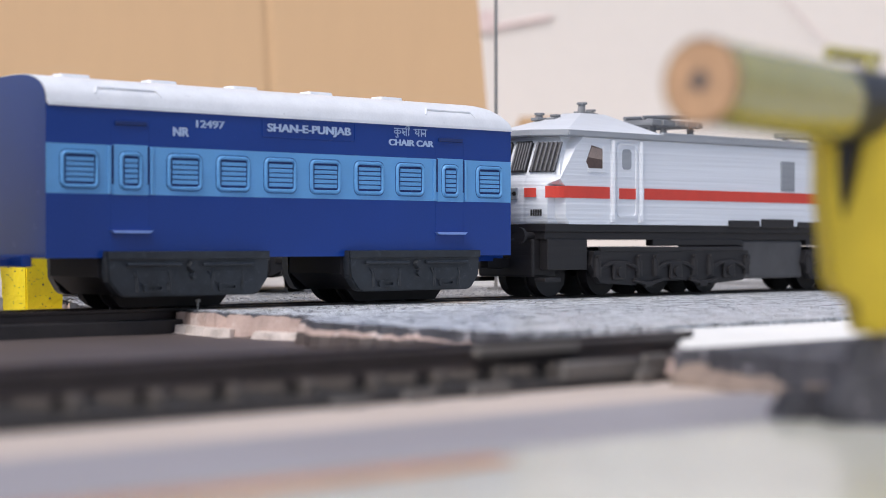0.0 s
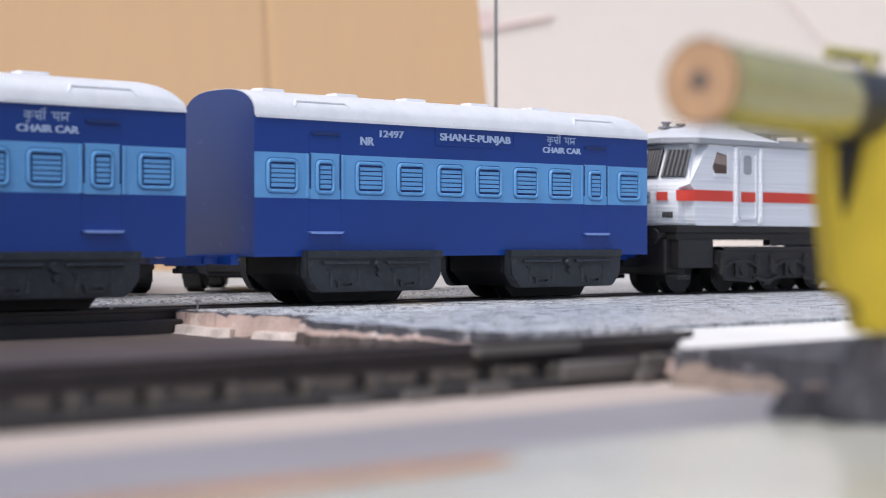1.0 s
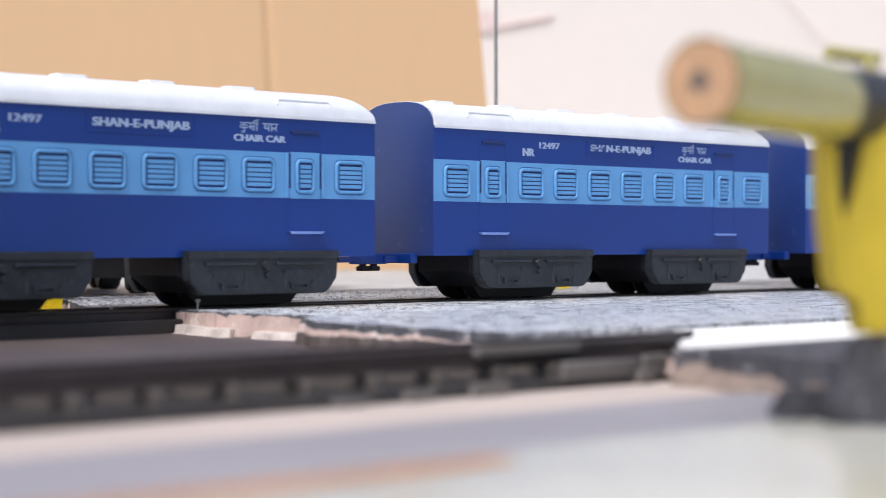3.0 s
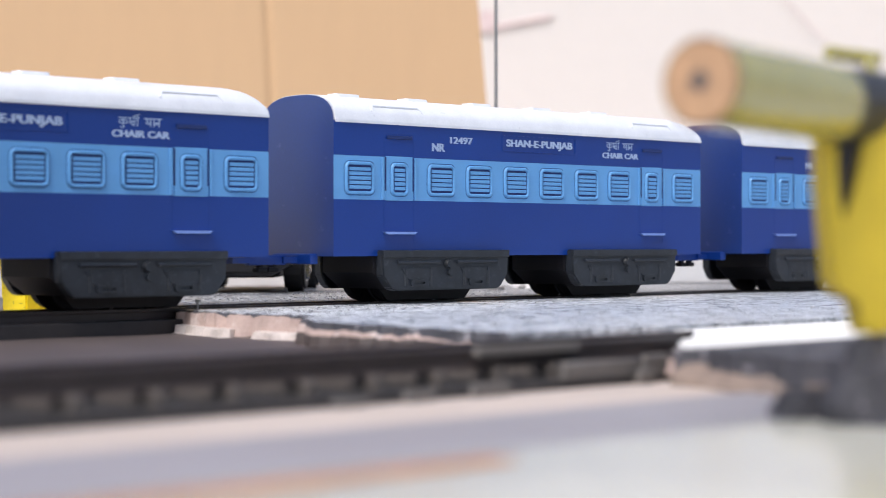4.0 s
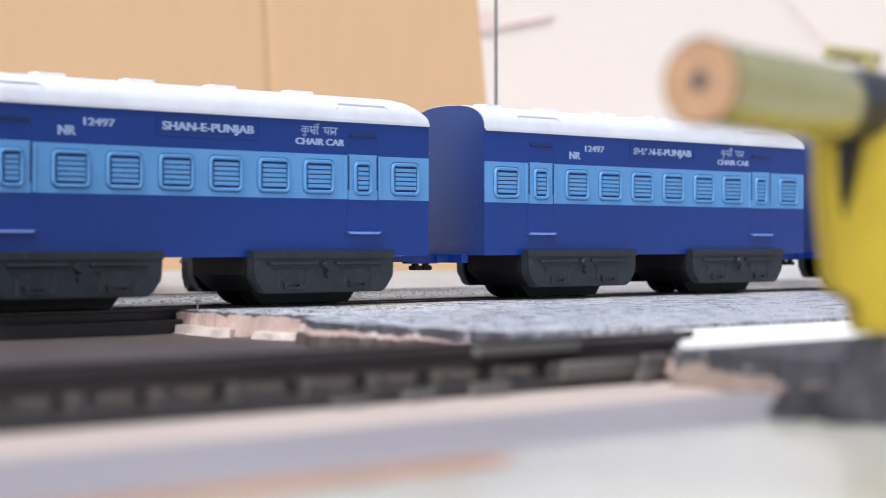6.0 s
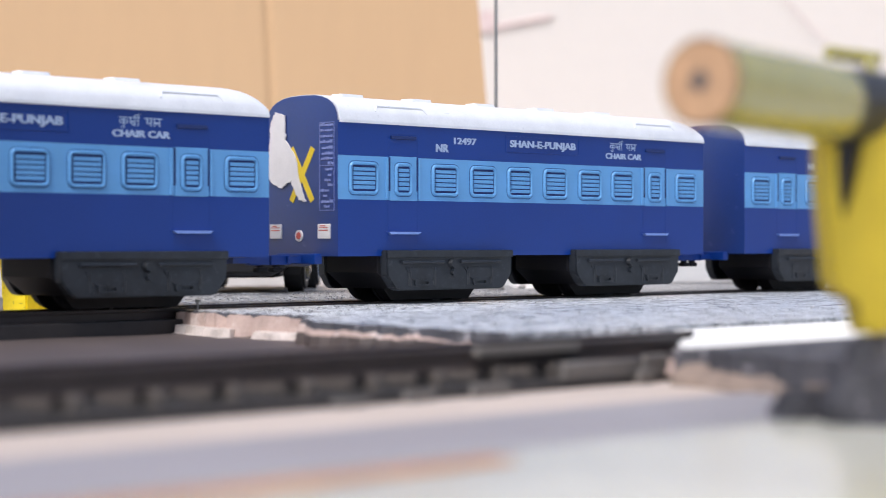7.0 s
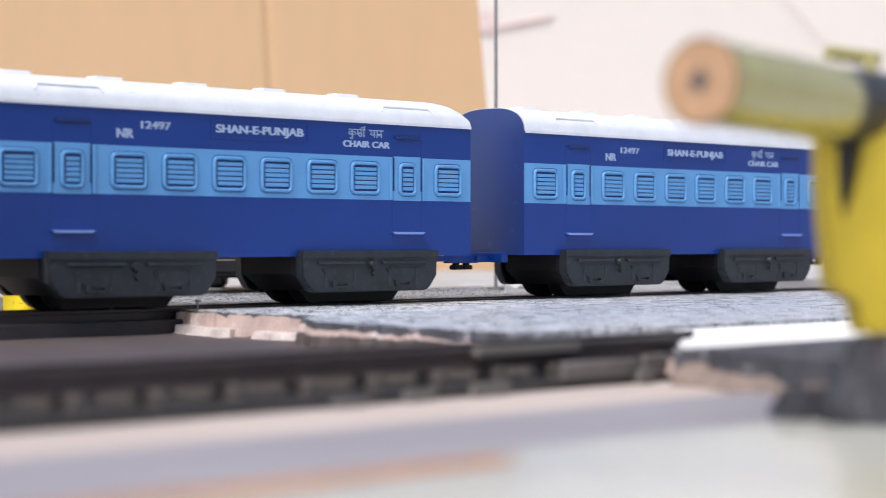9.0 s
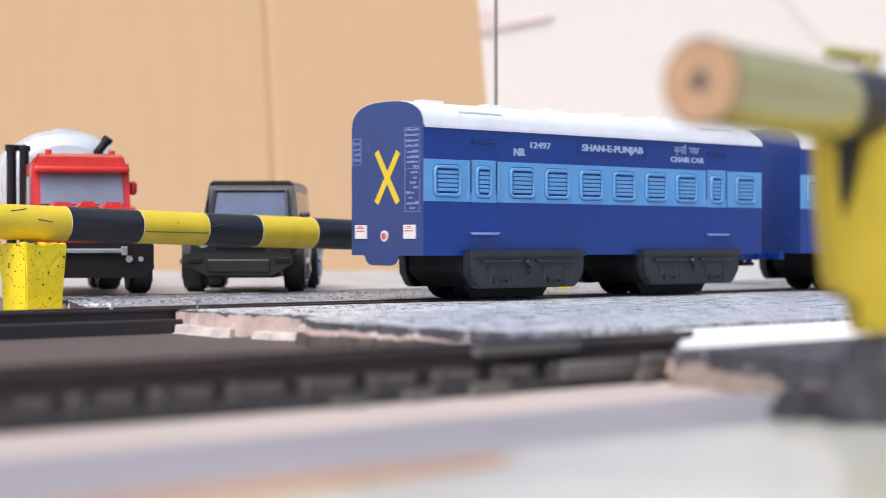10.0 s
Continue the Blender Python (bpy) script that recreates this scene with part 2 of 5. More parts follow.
UP = dict(rx=90)

# ---- setting ----
def strip(name, material, a0, a1, v0, v1, z0, z1, label, category, kind="structure", bevel=0.0):
    """A flat slab between a0 and a1 along the tracks and v0 and v1 across them, counted from under the lens."""
    bm = bmesh.new()
    box(bm, a0, a1, v0, v1, z0, z1, bevel)
    return tagged(part(name, bm, material, m=at(0, 0, 0, YAW)), label, category, kind=kind)


def sheet(name, material, x0, x1, y0, y1, z, label, category):
    bm = bmesh.new()
    box(bm, x0, x1, y0, y1, z - 20, z)
    return tagged(part(name, bm, material), label, category, kind="structure")


sheet("ground", PINKBOARD, -6000, 6000, -6000, 6000, 0.0, "bare pinkish board under the whole layout", "baseboard")
strip("painted_strip", LILAC, -500, 900, 104, 126, 0.02, 0.25, "grey lilac painted strip on the baseboard", "painted strip")
strip("orange_line", ORANGE, -300, 100, 97.4, 100.4, 0.32, 0.55, "worn orange line drawn along the baseboard", "painted line")
strip("pale_sheet", PALE, -500, 900, -60, 103.6, 0.02, 0.3, "pale greenish glossy sheet on the baseboard", "sheet")
strip("brown_board", BROWN, -600, 196, 164.8, 278.0, 0.02, 0.4, "brown painted board between the two tracks", "board")
strip("far_board", FARROAD, -300, 1560, 366, 1120, 0.0, 4.7, "light grey road board beyond the tracks", "road")


BOARDWHITE = material("white_board_core", (0.53, 0.46, 0.42), 0.8, vary=0.16, scale=260, bump=0.5, depth=0.0004)


def torn_slab(name, material, pts, z0, z1, label, rough_edges, seed, category="road", level=0.78, rim=None, profile=None):
    """A slab with an outline in along/across places; edges named in rough_edges are torn."""
    rnd = random.Random(seed)
    line = []
    for i, p in enumerate(pts):
        q = pts[(i + 1) % len(pts)]
        line.append((p, i in rough_edges))
        if i in rough_edges:
            d = Vector((q[0] - p[0], q[1] - p[1]))
            n = max(4, int(d.length / 0.9))
            side = Vector((-d.y, d.x)).normalized()
            for k in range(1, n):
                at_k = d.length * k / n
                wander = min(1.0, d.length / 40) * 2.2 * noise.noise((at_k * 0.12, seed, 0)) + 0.8 * noise.noise((at_k * 0.5, seed, 3)) + rnd.uniform(-0.12, 0.12)
                s = Vector(p) + d * (k / n) + side * wander
                line.append(((s.x, s.y), True))
    bm = bmesh.new()
    top, mid, under, low = [], [], [], []
    for (a, v), torn in line:
        hi, lo = profile(v) if profile else (level, 0.02)
        top.append(bm.verts.new((a, v, z1 + (rnd.uniform(-0.1, 0.15) if torn else 0))))
        rag = (0.12 if profile else 0.45) * noise.noise((a * 0.16, v * 0.16, seed)) + rnd.uniform(-0.04, 0.04)
        j = -0.6 + 0.6 * noise.noise((a * 0.3, v * 0.3, seed + 5)) if torn else 0.0
        mid.append(bm.verts.new((a + j, v, z0 + (z1 - z0) * (max(0.3, min(0.97, hi + rag)) if torn else 0.55))))
        j = -1.0 + 0.7 * noise.noise((a * 0.2, v * 0.2, seed + 7)) if torn else 0.0
        under.append(bm.verts.new((a + j, v, z0 + (z1 - z0) * (max(0.01, min(hi - 0.05, lo + rag * 0.5)) if torn else 0.3))))
        j = -1.2 + 0.7 * noise.noise((a * 0.1, v * 0.1, seed + 9)) if torn else 0.0
        low.append(bm.verts.new((a + j, v, z0)))
    bm.faces.new(top).material_index = 0
    bm.faces.new(low[::-1])
    k = len(top)
    for i in range(k):
        j = (i + 1) % k
        torn = line[i][1]
        for a, b, k2 in ((top, mid, 2), (mid, under, 1), (under, low, 3 if profile else 1)):
            bm.faces.new((a[j], a[i], b[i], b[j])).material_index = k2 if torn else 0
    return tagged(part(name, bm, [material, rim or RAWCARD, LUMP if rim in (None, RAWDARK) else rim, BROWN], m=at(0, 0, 0, YAW), smooth=True), label, category, kind="structure")


PANEL = material("white_card_panel", (0.82, 0.80, 0.76), 0.6, vary=0.06, scale=90, bump=0.15)


def road_edge(v):
    """How high the dark paper and the pink card reach down the torn edge."""
    if v > 237:
        return 0.93 - 0.24 * math.exp(-((v - 262) / 1.1) ** 2) - 0.2 * math.exp(-((v - 254.5) / 0.9) ** 2), 0.02
    k = max(0.0, min(1.0, (237 - v) / 50))
    return 0.80 - 0.15 * k, 0.46 + 0.15 * k


torn_slab("road", ROADTOP, [(199, 281.0), (195.5, 258), (199, 239.5), (190, 234), (184, 222), (182, 200), (180, 176.8), (420, 176.8), (420, 281.0)], 0.4, 4.55,
          "rough grey crossing road slab with a torn pinkish card edge", {0, 1, 2, 3, 4, 5}, 3, profile=road_edge)
torn_slab("road_near", LUMP, [(170, 139.4), (161, 99.0), (420, 99.0), (420, 139.4)], 0.05, 4.4,
          "near crossing road slab with torn card edge", {0}, 5, level=0.5, rim=RAWDARK)
torn_slab("road_between", FARTOP, [(197, 285.2), (420, 285.2), (420, 290.0), (194, 290.0)], 0.4, 4.5,
          "grey road infill between the rails", {3}, 7)
torn_slab("road_far", FARTOP, [(188, 294.2), (420, 294.2), (430, 361), (222, 357)], 0.4, 4.7,
          "rough grey road slab behind the train's track", {3}, 9)
torn_slab("crossing_panel", PANEL, [(214, 175.6), (173, 141), (420, 141), (420, 175.6)], 1.0, 3.9,
          "white card panel laid over the near track at the crossing", {0}, 11)
for a0, v0, a1, v1, z1, k in ((196.6, 278.0, 193.4, 258.0, 1.9, 13), (195.0, 252.5, 196.6, 240.0, 1.6, 17)):
    torn_slab("road_under_layer", BOARDWHITE, [(a0, v0), (a1, v1), (240, v1), (240, v0)], 0.41, z1,
              "pale lower layer of the torn road board", {0}, k, level=0.9, rim=BOARDWHITE)


def railway(name, v, a0, a1, label, bed, ends=(0, 0)):
    tr = thing(name, at(0, 0, 0, YAW), label, "railway track", kind="structure")
    for side in (-4.5, 4.5):
        bm = bmesh.new()
        prism(bm, [(v + side + x, z) for x, z in ((-1.0, 2.5), (1.0, 2.5), (0.45, 2.9), (0.45, 4.2), (0.75, 4.35), (0.75, RAIL - 0.1), (0.6, RAIL),
                                                 (-0.6, RAIL), (-0.75, RAIL - 0.1), (-0.75, 4.35), (-0.45, 4.2), (-0.45, 2.9))], a0, (ends[0] if side < 0 else ends[1]) or a1, "x")
        part("rail", bm, RAILMAT, tr)
    if bed:
        # solid bed whose black face stands for the track edge in shade
        part("track_bed", boxes((a0, a1, v - 8.6, v + 8.6, 0.02, 2.9), bevel=0.3), SLEEPER, tr, "solid black track bed that fills in the shaded track edge")
    return tr


def sleepers(tr, v, a0, a1, pitch, phase):
    bm = bmesh.new()
    box(bm, -0.8, 0.8, -6.6, 8.6, 0.8, 2.6, 0.2, seg=1)
    first = part("sleeper", bm, WOODTIE, tr, m=at(a0 + phase, v, 0))
    n = int((a1 - a0) / pitch)
    for i in range(1, n):
        again(first, at(a0 + phase + i * pitch, v, 0))


far_track = railway("track_far", 287.05, -1200, 1900, "dark model railway track that the train runs on", True)
near_track = railway("track_near", 155.5, -400, 900, "dark brown toy railway track on wooden sleepers", False, (184, 198))
strip("tar_joint", LUMP, 222, 430, 357.5, 365.5, 0.02, 4.62, "dark strip in the joint between the road boards", "joint")
part("track_bed", boxes((-400, 176, 144.6, 166.5, 0.02, 0.9), bevel=0.2), BALLAST, near_track, "dark ballast board")

# ---- backdrop ----
def leaning_card():
    bm = bmesh.new()
    # a tall carton side, its right edge leaning, with one upright crease
    y = 815.0
    cols = [-900, -470, -75, -72, -69, -10, 25.5]
    front, back = [], []
    for i, x in enumerate(cols):
        off = 1.2 if i == 3 else 0.0
        tilt = -9.0 if i == len(cols) - 1 else (-6.5 if i == 5 else (-6.0 if i in (2, 3, 4) else 0.0))
        front.append([bm.verts.new((x, y + off, 4.8)), bm.verts.new((x + tilt * 2.9, y + off + 20, 320))])
        back.append([bm.verts.new((x, y + 4, 4.8)), bm.verts.new((x + tilt * 2.9, y + 24, 320))])
    for i in range(len(cols) - 1):
        bm.faces.new((front[i][0], front[i + 1][0], front[i + 1][1], front[i][1]))
        bm.faces.new((back[i + 1][0], back[i][0], back[i][1], back[i + 1][1]))
        bm.faces.new((front[i][1], front[i + 1][1], back[i + 1][1], back[i][1]))
        bm.faces.new((front[i + 1][0], front[i][0], back[i][0], back[i + 1][0]))
    bm.faces.new((front[-1][0], back[-1][0], back[-1][1], front[-1][1]))
    bm.faces.new((back[0][0], front[0][0], front[0][1], back[0][1]))
    return tagged(part("cardboard_sheet", bm, CARD), "large plain brown cardboard sheet standing behind the road", "cardboard")


leaning_card()
bm = bmesh.new()
box(bm, -2500, 4000, 2000, 2060, 0.02, 900)
tagged(part("wall_back", bm, WALL), "off-white plastered wall behind the layout", "wall", kind="structure")
bm = bmesh.new()
box(bm, 50, 76, 1200, 1260, 4.75, 99, 1.5)
tagged(part("carton", bm, CARD), "small brown carton on the board behind the track", "carton")
smudge = thing("wall_mark", at(0, 1996, 0), "faded red and grey smear on the wall", "mark")
part("red_patch", boxes((38, 56, 0, 3.6, 245, 268), bevel=1.0), SMUDGE, smudge)
bm = bmesh.new()
rod(bm, (56, 2, 250), (118, 2, 262), 2.2)
part("smear", bm, SMUDGE, smudge)
bm = bmesh.new()
tube(bm, [(366, 1992, 285), (385, 1992, 262), (416, 1992, 232)], 0.8)
tagged(part("hanging_thread", bm, SMUDGE), "thin grey thread against the wall", "thread")

pin = thing("steel_pin", at(-45.2, 339.5, 4.5), "small steel pin stuck in the road's corner", "pin")
part("shank", rods(((0, 0, -0.4), (0.1, 0, 1.7), 0.22)), WIRE, pin)
part("head", rods(((0.1, 0, 1.5), (0.1, 0, 2.0), 0.5)), WIRE, pin)

# thin mast behind the track
mast = thing("wire_mast", at(13.6, 475, 4.7), "thin grey steel wire standing upright by the road", "mast")
part("wire", rods(((0, 0, 0), (0, 0, 150), 0.45)), WIRE, mast)
part("foot", rods(((0, 0, 0), (0, 0, 0.8), 2.2)), WIRE, mast)


# ---- coaches ----
HALF, WIDE = 56.75, 11.2
FLOOR, BAND0, BAND1, EAVE, TOP = 9.35, 20.55, 29.2, 36.0, 41.4
WINDOWS = [6.7, 28.9, 39.9, 51.0, 62.1, 73.4, 84.4, 107.0]
DOORS = [17.2, 95.6]


def roof_profile(n=14, grow=1.0):
    pts = []
    for i in range(n + 1):
        a = math.pi * i / n
        c, s = math.cos(a), math.sin(a)
        y = WIDE * (abs(c) ** 0.72) * (1 if c > 0 else -1)
        pts.append((y * grow, EAVE + (TOP - EAVE) * (s ** 0.85) if 0 < i < n else EAVE))
    return pts


def coach_body(ob):
    bm = bmesh.new()
    for z0, z1, k in ((FLOOR, BAND0, 0), (BAND0, BAND1, 1), (BAND1, EAVE, 0)):
        for y in (-WIDE, WIDE):
            vs = [bm.verts.new(p) for p in ((-HALF, y, z0), (HALF, y, z0), (HALF, y, z1), (-HALF, y, z1))]
            bm.faces.new(vs).material_index = k
    for x, low in ((-HALF, 1.0), (HALF, 0.52)):
        top = [bm.verts.new((x, y, EAVE + (z - EAVE) * low)) for y, z in roof_profile()]
        tail = [bm.verts.new((x, -WIDE, FLOOR)), bm.verts.new((x, WIDE, FLOOR))]
        bm.faces.new(top + tail).material_index = 2
    vs = [bm.verts.new(p) for p in ((-HALF, -WIDE, FLOOR), (-HALF, WIDE, FLOOR), (HALF, WIDE, FLOOR), (HALF, -WIDE, FLOOR))]
    bm.faces.new(vs)
    bmesh.ops.remove_doubles(bm, verts=bm.verts, dist=0.001)
    part("body", bm, [BLUE, BAND, END], ob, "navy plastic body with a sky-blue window band")


def coach_roof(ob):
    bm = bmesh.new()
    rows = []
    for x, drop in ((-HALF + 0.25, 0.0), (HALF - 6, 0.0), (HALF - 3.2, 0.35), (HALF - 1.4, 1.1), (HALF - 0.1, 2.4)):
        rows.append([bm.verts.new((x, y * 1.022, z + 0.12 - (drop if z > EAVE + 0.1 else 0) * (z - EAVE) / (TOP - EAVE))) for y, z in roof_profile()])
    for a, b in zip(rows, rows[1:]):
        for i in range(len(a) - 1):
            bm.faces.new((a[i], a[i + 1], b[i + 1], b[i]))
    for r in (rows[0], rows[-1]):
        bm.faces.new(r)
    bm.faces.new([rows[i][0] for i in range(5)] + [rows[i][-1] for i in range(4, -1, -1)])
    for y in (-1, 1):
        box(bm, -HALF + 0.3, HALF - 0.1, y * WIDE * 1.022 - 0.12, y * WIDE * 1.022 + 0.12, EAVE - 0.35, EAVE + 0.25)
    roof = part("roof", bm, ROOF, ob, "white painted rounded roof", smooth=True)
    for x in (12, 31, 50, 69, 88):
        bm = bmesh.new()
        prism(bm, rounded(-3.4, 3.4, -1.9, 1.9, 0.9), -0.2, 0.85, "z")
        for v in bm.verts:
            if v.co.z > 0.5:
                v.co.x, v.co.y = v.co.x * 0.93, v.co.y * 0.86
        part("roof_vent", bm, ROOF, roof, m=at(x - HALF, 0, TOP - 0.05))
    for x0 in (17, 96):
        for side in (-1, 1):
            bm = bmesh.new()
            pts = [(x0 - HALF - 7.0, side * (WIDE - 0.3), 38.1), (x0 - HALF - 6.2, side * (WIDE - 1.0), 39.25), (x0 - HALF + 6.2, side * (WIDE - 1.0), 39.25), (x0 - HALF + 7.0, side * (WIDE - 0.3), 38.1)]
            tube(bm, pts, 0.28, 6)
            part("grab_rail", bm, ROOF, roof)


def louvre(name, ob, w, h, slats):
    """One window: a soft raised rim, a groove coloured as dark as its shade and broad flat slats with thin gaps."""
    bm = bmesh.new()
    outline = [rounded(-w / 2 + d, w / 2 - d, -h / 2 + d, h / 2 - d, max(0.3, 1.3 - d)) for d in (0.0, 0.22, 0.58, 0.78)]
    rows = [[bm.verts.new((x, y, z)) for x, z in pts] for pts, y in zip(outline, (0.04, -0.42, -0.42, 0.04))]
    k = len(rows[0])
    for a, b in zip(rows, rows[1:] + rows[:1]):
        for i in range(k):
            bm.faces.new((a[i], a[(i + 1) % k], b[(i + 1) % k], b[i]))
    win = part(name, bm, BAND, ob, smooth=True)
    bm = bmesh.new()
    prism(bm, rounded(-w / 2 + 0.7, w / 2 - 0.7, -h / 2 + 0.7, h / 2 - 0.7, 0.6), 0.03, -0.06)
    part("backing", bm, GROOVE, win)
    # painted shadow line round the rim
    bm = bmesh.new()
    ring(bm, rounded(-w / 2 - 0.14, w / 2 + 0.14, -h / 2 - 0.14, h / 2 + 0.14, 1.4), rounded(-w / 2, w / 2, -h / 2, h / 2, 1.3), 0.03, -0.03)
    part("shadow_groove", bm, RIMSHADE, win)
    first = None
    inner = h - 2.1
    pitch = inner / slats
    for i in range(slats):
        m = at(0, 0, -inner / 2 + pitch * (i + 0.5))
        if first is None:
            bm = bmesh.new()
            t = pitch * 0.415
            prism(bm, [(-0.04, t), (-0.24, t * 0.82), (-0.24, -t * 0.82), (-0.04, -t)], -w / 2 + 1.08, w / 2 - 1.08, "x")
            first = part("slat", bm, BAND, win, m=m)
        else:
            again(first, m)
    return win


def copy_part(win, m):
    o = again(win, m)
    for c in win.children:
        k = again(c, c.matrix_basis.copy())
        k.parent = o
    return o


def bogie(ob, x, side):
    """Side frame of a bogie with ledge, spring boxes, knob and brackets."""
    y0, y1 = side * (WIDE - 0.85), side * (WIDE + 1.55)
    bm = bmesh.new()
    prism(bm, [(-17.9, 10.5), (17.9, 10.5), (17.6, 5.4), (15.6, 2.9), (14.4, 2.4), (-14.4, 2.4), (-15.6, 2.9), (-17.6, 5.4)], y0, y1)
    bmesh.ops.bevel(bm, geom=list(bm.edges), offset=0.25, segments=2, affect="EDGES")
    fr = part("bogie_frame", bm, SLATE, ob, "dark slate plastic bogie side frame", m=at(x, 0, 0))
    bm = bmesh.new()
    s = side
    box(bm, -17.8, 17.8, min(y1, y1 + s * 0.35), max(y1, y1 + s * 0.35), 9.0, 10.5, 0.15)
    part("ledge", bm, SLATE, fr)
    for x0 in (-8.2, 8.2):
        bm = bmesh.new()
        rod(bm, (x0 - 5.8, y1 + s * 0.3, 8.1), (x0 + 5.8, y1 + s * 0.3, 8.1), 0.36, 8)
        part("pipe", bm, SLATE, fr)
        bm = bmesh.new()
        prism(bm, [(x0 - 4.6, 7.0), (x0 + 4.6, 7.0), (x0 + 3.4, 5.2), (x0 + 1.6, 4.0), (x0 - 1.6, 4.0), (x0 - 3.4, 5.2)], y1, y1 + s * 0.18)
        ring(bm, rounded(x0 - 2.2, x0 + 2.2, 3.2, 4.6, 0.5), rounded(x0 - 1.5, x0 + 1.5, 3.6, 4.2, 0.3), y1, y1 + s * 0.4)
        part("axle_box", bm, SLATE, fr)
        for dx in (-3.4, 3.4):
            bm = bmesh.new()
            rod(bm, (x0 + dx, y1 - s * 0.1, 3.3), (x0 + dx, y1 - s * 0.1, 6.4), 0.42, 10)
            rod(bm, (x0 + dx, y1, 6.6), (x0 + dx, y1 + s * 0.3, 6.6), 0.4, 10)
            part("spring", bm, SLATE, fr)
    bm = bmesh.new()
    rod(bm, (0, y1, 7.7), (0, y1 + s * 0.9, 7.7), 1.05, 14, 0.75)
    rod(bm, (0.3, y1, 5.9), (0.3, y1 + s * 0.7, 5.9), 0.6, 10)
    part("pivot_knob", bm, SLATE, fr)
    if side > 0:
        # the frame on the far side is a shorter one
        for o in (fr, *fr.children):
            o.data.transform(Matrix.Diagonal((0.82, 1, 1, 1)))


def wheelset(ob, x, r=5.0, mat=BLACK):
    bm = bmesh.new()
    for y in (-4.5, 4.5):
        rod(bm, (0, y - 1.1, 0), (0, y + 1.1, 0), r, 28)
        s = 1 if y > 0 else -1
        rod(bm, (0, y - s * 1.1, 0), (0, y - s * 1.7, 0), r + 0.5, 28)
    rod(bm, (0, -5, 0), (0, 5, 0), 0.9, 10)
    return part("wheelset", bm, mat, ob, m=at(x, 0, r))


def devanagari(ob, m):
    """The two words over CHAIR CAR as strokes under head lines."""
    bm = bmesh.new()

    def stroke(pts, w=0.26):
        for p, q in zip(pts, pts[1:]):
            d = Vector((q[0] - p[0], q[1] - p[1]))
            if d.length < 1e-6:
                continue
            n = Vector((-d.y, d.x)).normalized() * w / 2
            e = d.normalized() * w * 0.35
            vs = [bm.verts.new((p[0] - e.x + n.x, 0, p[1] - e.y + n.y)), bm.verts.new((q[0] + e.x + n.x, 0, q[1] + e.y + n.y)),
                  bm.verts.new((q[0] + e.x - n.x, 0, q[1] + e.y - n.y)), bm.verts.new((p[0] - e.x - n.x, 0, p[1] - e.y - n.y))]
            bm.faces.new(vs)

    def arc(cx, cz, r, a0, a1, n=8, sx=1.0):
        return [(cx + sx * r * math.cos(radians(a0 + (a1 - a0) * i / n)), cz + r * math.sin(radians(a0 + (a1 - a0) * i / n))) for i in range(n + 1)]
    # first word
    stroke([(-4.6, 1.0), (-0.4, 1.0)])
    stroke([(-3.7, 1.0), (-3.7, -1.0)])
    stroke(arc(-4.15, 0.05, 0.42, 40, 330))
    stroke(arc(-3.3, 0.05, 0.42, 150, -140))
    stroke(arc(-3.9, -1.2, 0.32, 180, 400))
    stroke([(-2.3, 1.0), (-2.3, 0.3), (-1.9, -0.1), (-2.4, -0.1), (-1.7, -0.8)])
    stroke([(-1.95, 0.15), (-1.35, 0.15)])
    stroke([(-1.35, 1.0), (-1.35, -0.9)])
    stroke([(-0.7, 1.0), (-0.7, -0.9)])
    stroke(arc(-1.05, 1.25, 0.42, 0, 180))
    stroke(arc(-0.45, 1.6, 0.3, 60, 260))
    # second word
    stroke([(0.7, 1.0), (4.4, 1.0)])
    stroke([(1.1, 0.8), (1.5, 0.4), (1.1, 0.0), (1.5, -0.35), (2.0, -0.1)])
    stroke([(2.1, 1.0), (2.1, -0.9)])
    stroke([(2.8, 1.0), (2.8, -0.9)])
    stroke([(3.2, 0.0), (3.9, 0.0)])
    stroke(arc(3.3, -0.15, 0.25, 90, 400))
    stroke([(3.9, 1.0), (3.9, -0.9)])
    bmesh.ops.scale(bm, vec=(1, 1, 0.72), verts=bm.verts)
    return part("lettering", bm, LETTER, ob, "worn white lettering", m=m)


